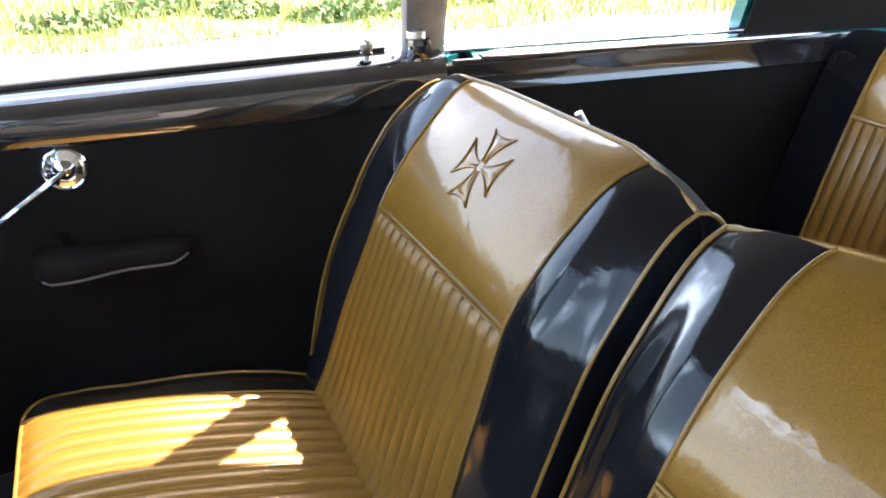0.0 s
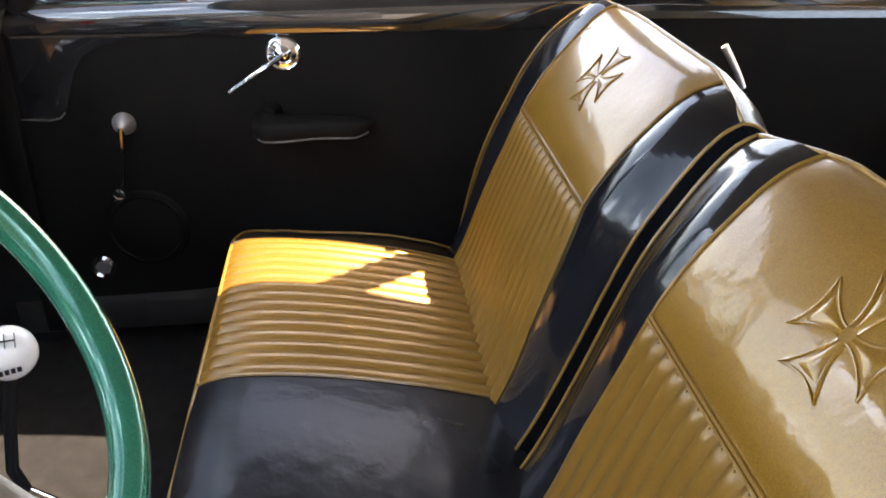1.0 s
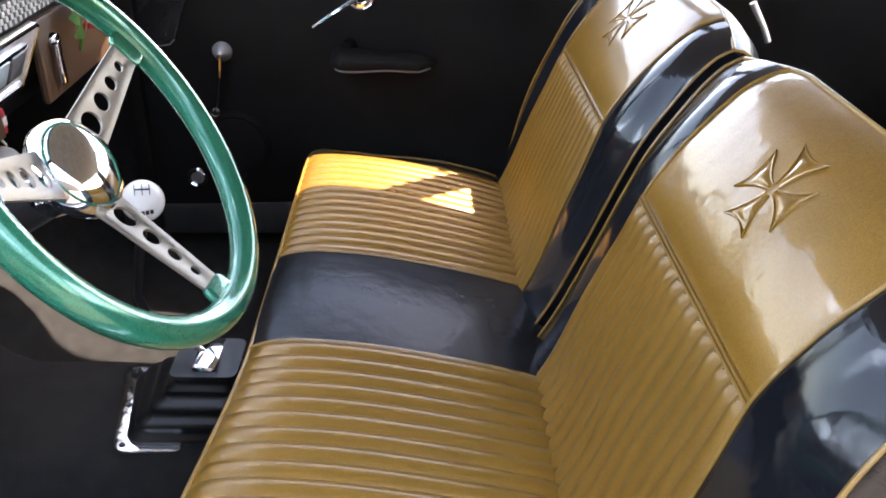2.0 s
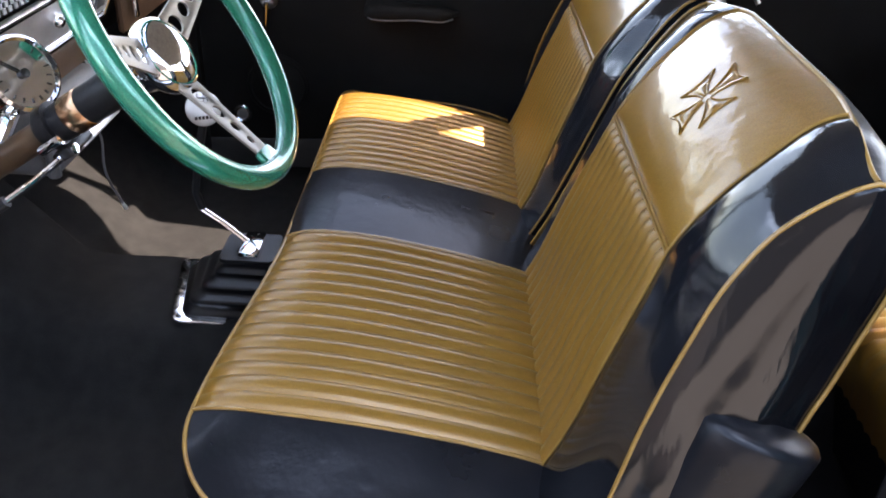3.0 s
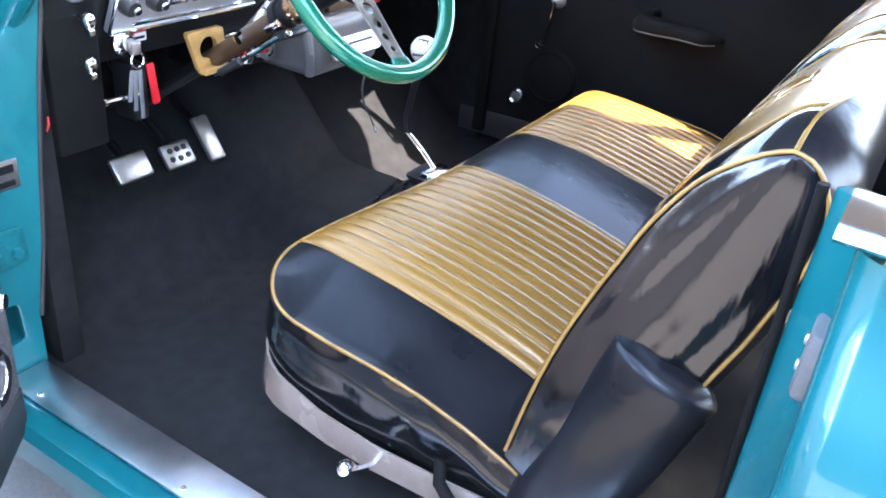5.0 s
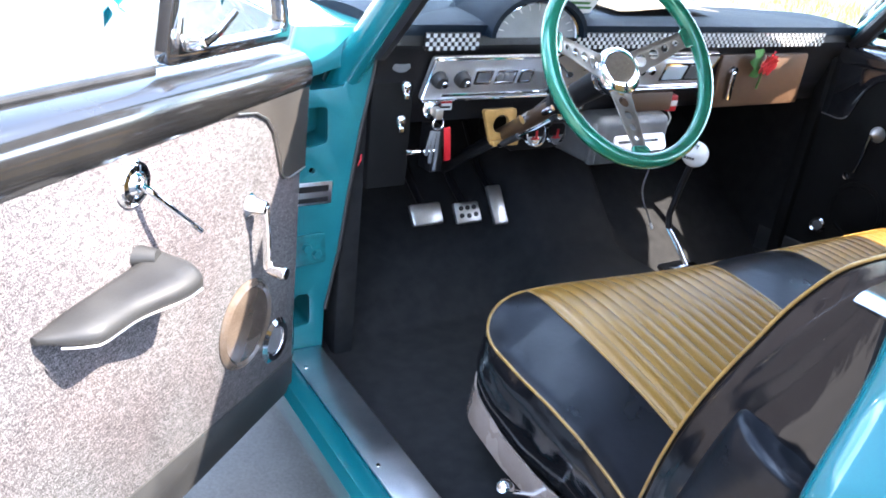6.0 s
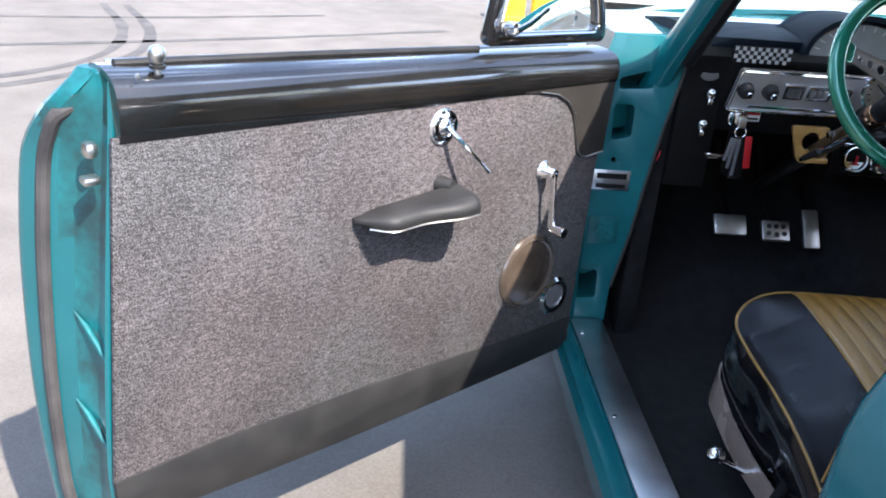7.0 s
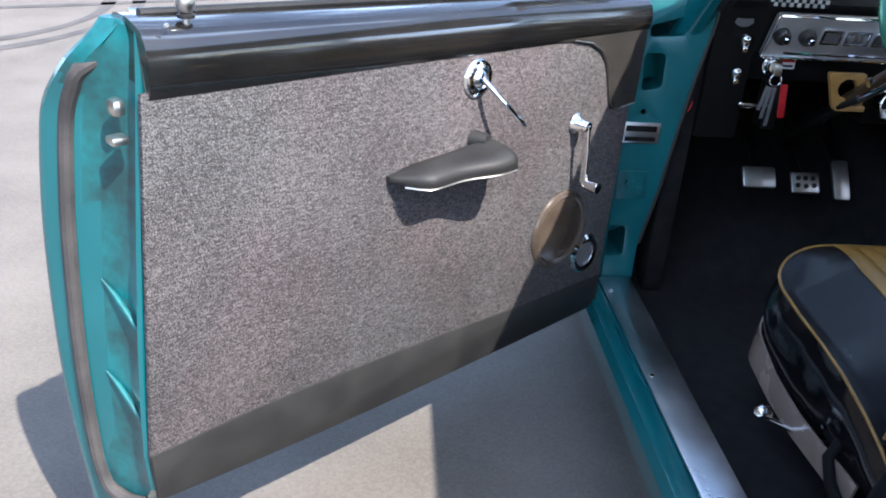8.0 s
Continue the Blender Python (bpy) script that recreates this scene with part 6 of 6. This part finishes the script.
part("grip", tube([(-0.050, 0.036, 0.215), (-0.060, 0.038, 0.262)], [0.0075, 0.0065], 12), BLACK_RUBBER, lev)
part("tip", tube([(-0.060, 0.038, 0.262), (-0.0625, 0.0385, 0.272)], [0.006, 0.004], 12), CHROME, lev)
tq = thing("tachometer", frame_of((-0.318, -0.335, 0.885), (-0.38, -0.80, 0.42)), "chrome cup tachometer with a pale dial on the column", "tachometer")
part("cup", lathe([(0.020, -0.075), (0.036, -0.066), (0.043, -0.045), (0.045, 0.0), (0.047, 0.006), (0.043, 0.010), (0.040, 0.004)], None, 36), CHROME, tq)
part("dial", lathe([(0.040, 0.003), (0.0, 0.0035)], None, 30), DIAL, tq)
part("needle", box(-0.0015, 0.0015, -0.006, 0.030, 0.005, 0.0065, 0, Matrix.Rotation(radians(35), 4, "Z")), DASH_BLACK, tq)
part("needle_cap", lathe([(0.006, 0.004), (0.006, 0.009), (0, 0.010)], None, 14), DASH_BLACK, tq)
bm = bmesh.new()
for i in range(13):
    a = radians(-210 + 20 * i)
    box(0.030, 0.036, -0.0008, 0.0008, 0.004, 0.0052, 0, Matrix.Rotation(a, 4, "Z"), bm)
part("dial_mark", bm, DASH_BLACK, tq)
part("clamp", tube([(-0.02, -0.03, -0.03), (-0.07, -0.06, -0.035), (-0.10, -0.07, -0.03)], 0.010, 10), CHROME, tq)

# ---- pedals ----
def pedal(x, y, z, w, h, mat_, kind, label):
    m = frame_of((x, y, z), (0, -0.80, 0.60))
    t = thing(kind, m, label, "pedal", "foot pedals")
    pad = part("pad", box(-w / 2, w / 2, -h / 2, h / 2, -0.008, 0.006, 0.006), mat_, t)
    part("lever", tube([(0, h * 0.3, -0.008), (0.004, 0.10, -0.05), (0.006, 0.24, -0.06)], 0.009, 8), DASH_BLACK, t)
    return t


t = pedal(-0.457, -0.080, 0.502, 0.082, 0.052, BRUSHED, "clutch_pedal", "worn bare-metal clutch pedal")
t = pedal(-0.336, -0.070, 0.488, 0.072, 0.052, BRUSHED, "brake_pedal", "drilled bare-metal brake pedal")
for x, y in ((-0.018, 0.010), (0.0, 0.010), (0.018, 0.010), (-0.020, -0.008), (0.0, -0.010), (0.020, -0.008)):
    part("grip_hole", lathe([(0.0062, 0.006), (0.0058, 0.0085), (0.0, 0.0085)], Matrix.Translation((x, y, 0)), 12), BLACK_RUBBER, t)
t = pedal(-0.245, -0.063, 0.495, 0.042, 0.100, BRUSHED, "throttle_pedal", "tall bare-metal throttle pedal")

# ---- gear lever ----
gl = thing("gear_lever", Matrix.Translation((-0.045, -0.505, 0.392)), "floor gear lever with white ball knob and black boot", "gear lever")
T = Matrix.Translation((0.045, 0.505, -0.392))
rim_o = rounded([(-0.152, -0.404), (0.040, -0.404), (0.040, -0.600), (-0.152, -0.600)], 0.018)
rim_i = rounded([(-0.133, -0.423), (0.021, -0.423), (0.021, -0.581), (-0.133, -0.581)], 0.024)
# the ring follows the rise of the tunnel and sits slightly turned on it
tilt_b = Matrix.Translation((-0.152, -0.404, 0.400)) @ Matrix.Rotation(radians(11), 4, "Z") @ Matrix.Rotation(radians(9), 4, "X") @ Matrix.Translation((0.152, 0.404, -0.400))
rg = part("chrome_ring", plate([rim_o, rim_i], 0.010, T @ tilt_b @ Matrix.Translation((0, 0, 0.400)), 0.003), CHROME_WAVY, gl, "chrome boot retaining ring")
for x, y in ((-0.1425, -0.4135), (-0.1425, -0.5905), (0.0305, -0.4135), (-0.1425, -0.502), (-0.056, -0.4135)):
    part("screw", lathe([(0, 0.0075), (0.0040, 0.0072), (0.0052, 0.004)], T @ tilt_b @ Matrix.Translation((x, y, 0.400)), 12), DASH_BLACK, rg)
bm = bmesh.new()
rows = []
for i in range(29):
    v = i / 28
    k = 1.06 - 0.08 * smooth(0, 0.3, v) - 0.46 * smooth(0.15, 0.85, v) + 0.07 * smooth(0.88, 0.94, v)
    k += 0.040 * math.sin(v * math.pi * 9) * smooth(0.95, 0.7, v)
    top = Vector((-0.070, -0.528, 0.506))
    ring_v = []
    for x, y in rim_i:
        p = tilt_b @ Vector((-0.056 + (x + 0.056) * k, -0.502 + (y + 0.502) * k, 0.398))
        q = top + Vector(((x + 0.056) * k, (y + 0.502) * k, 0))
        ring_v.append(bm.verts.new(p.lerp(q, v ** 0.9)))
    rows.append(ring_v)
for a, b in zip(rows, rows[1:]):
    for j in range(len(a)):
        bm.faces.new((a[j], a[(j + 1) % len(a)], b[(j + 1) % len(a)], b[j]))
bm.faces.new(rows[-1]), bm.faces.new(rows[0])
bm.transform(T)
part("boot", bm, BOOT_RUBBER, gl, "pleated black rubber boot")
bm = box(-0.110, -0.035, -0.548, -0.512, 0.500, 0.518, 0.006)
bm.transform(T)
part("lever_block", bm, CHROME, gl)
bm = tube([(-0.068, -0.522, 0.515), (-0.064, -0.485, 0.545), (-0.062, -0.446, 0.572)], [0.007, 0.0065, 0.0065], 10, flat=0.6)
bm.transform(T)
part("lever_foot", bm, CHROME, gl)
bm = tube([(-0.062, -0.448, 0.571), (-0.061, -0.440, 0.60), (-0.060, -0.452, 0.67), (-0.060, -0.466, 0.728)], 0.0068, 10)
bm.transform(T)
part("shaft", bm, DASH_BLACK, gl)
bm = lathe([(0.0, -0.0275)] + [(0.0275 * math.cos(a), 0.0275 * math.sin(a)) for a in lin(-1.45, 1.5, 18)] + [(0, 0.0275)], Matrix.Translation((-0.056, -0.466, 0.746)), 28)
bm.transform(T)
bl = part("ball_knob", bm, WHITE, gl, "white ball shift knob")
bm = bmesh.new()
for i in range(5):
    box(-0.016 + i * 0.0055, -0.012 + i * 0.0055, -0.0025, 0.0025, -0.0006, 0.0012, 0, T @ frame_of(Vector((-0.060, -0.466, 0.747)) + Vector((-0.78, -0.35, -0.10)).normalized() * 0.0275, (-0.78, -0.35, -0.10), (0.3, -1, 0)), bm)
part("dark_bar", bm, DASH_BLACK, bl)
bm = bmesh.new()
F2 = T @ frame_of(Vector((-0.060, -0.466, 0.747)) + Vector((-0.45, -0.25, 0.86)).normalized() * 0.0272, (-0.45, -0.25, 0.86), (0.3, -1, 0))
for x in (-0.009, 0, 0.009):
    box(x - 0.0005, x + 0.0005, -0.008, 0.008, -0.001, 0.0010, 0, F2, bm)
box(-0.009, 0.009, -0.0005, 0.0005, -0.001, 0.0010, 0, F2, bm)
part("shift_pattern", bm, DASH_BLACK, bl)
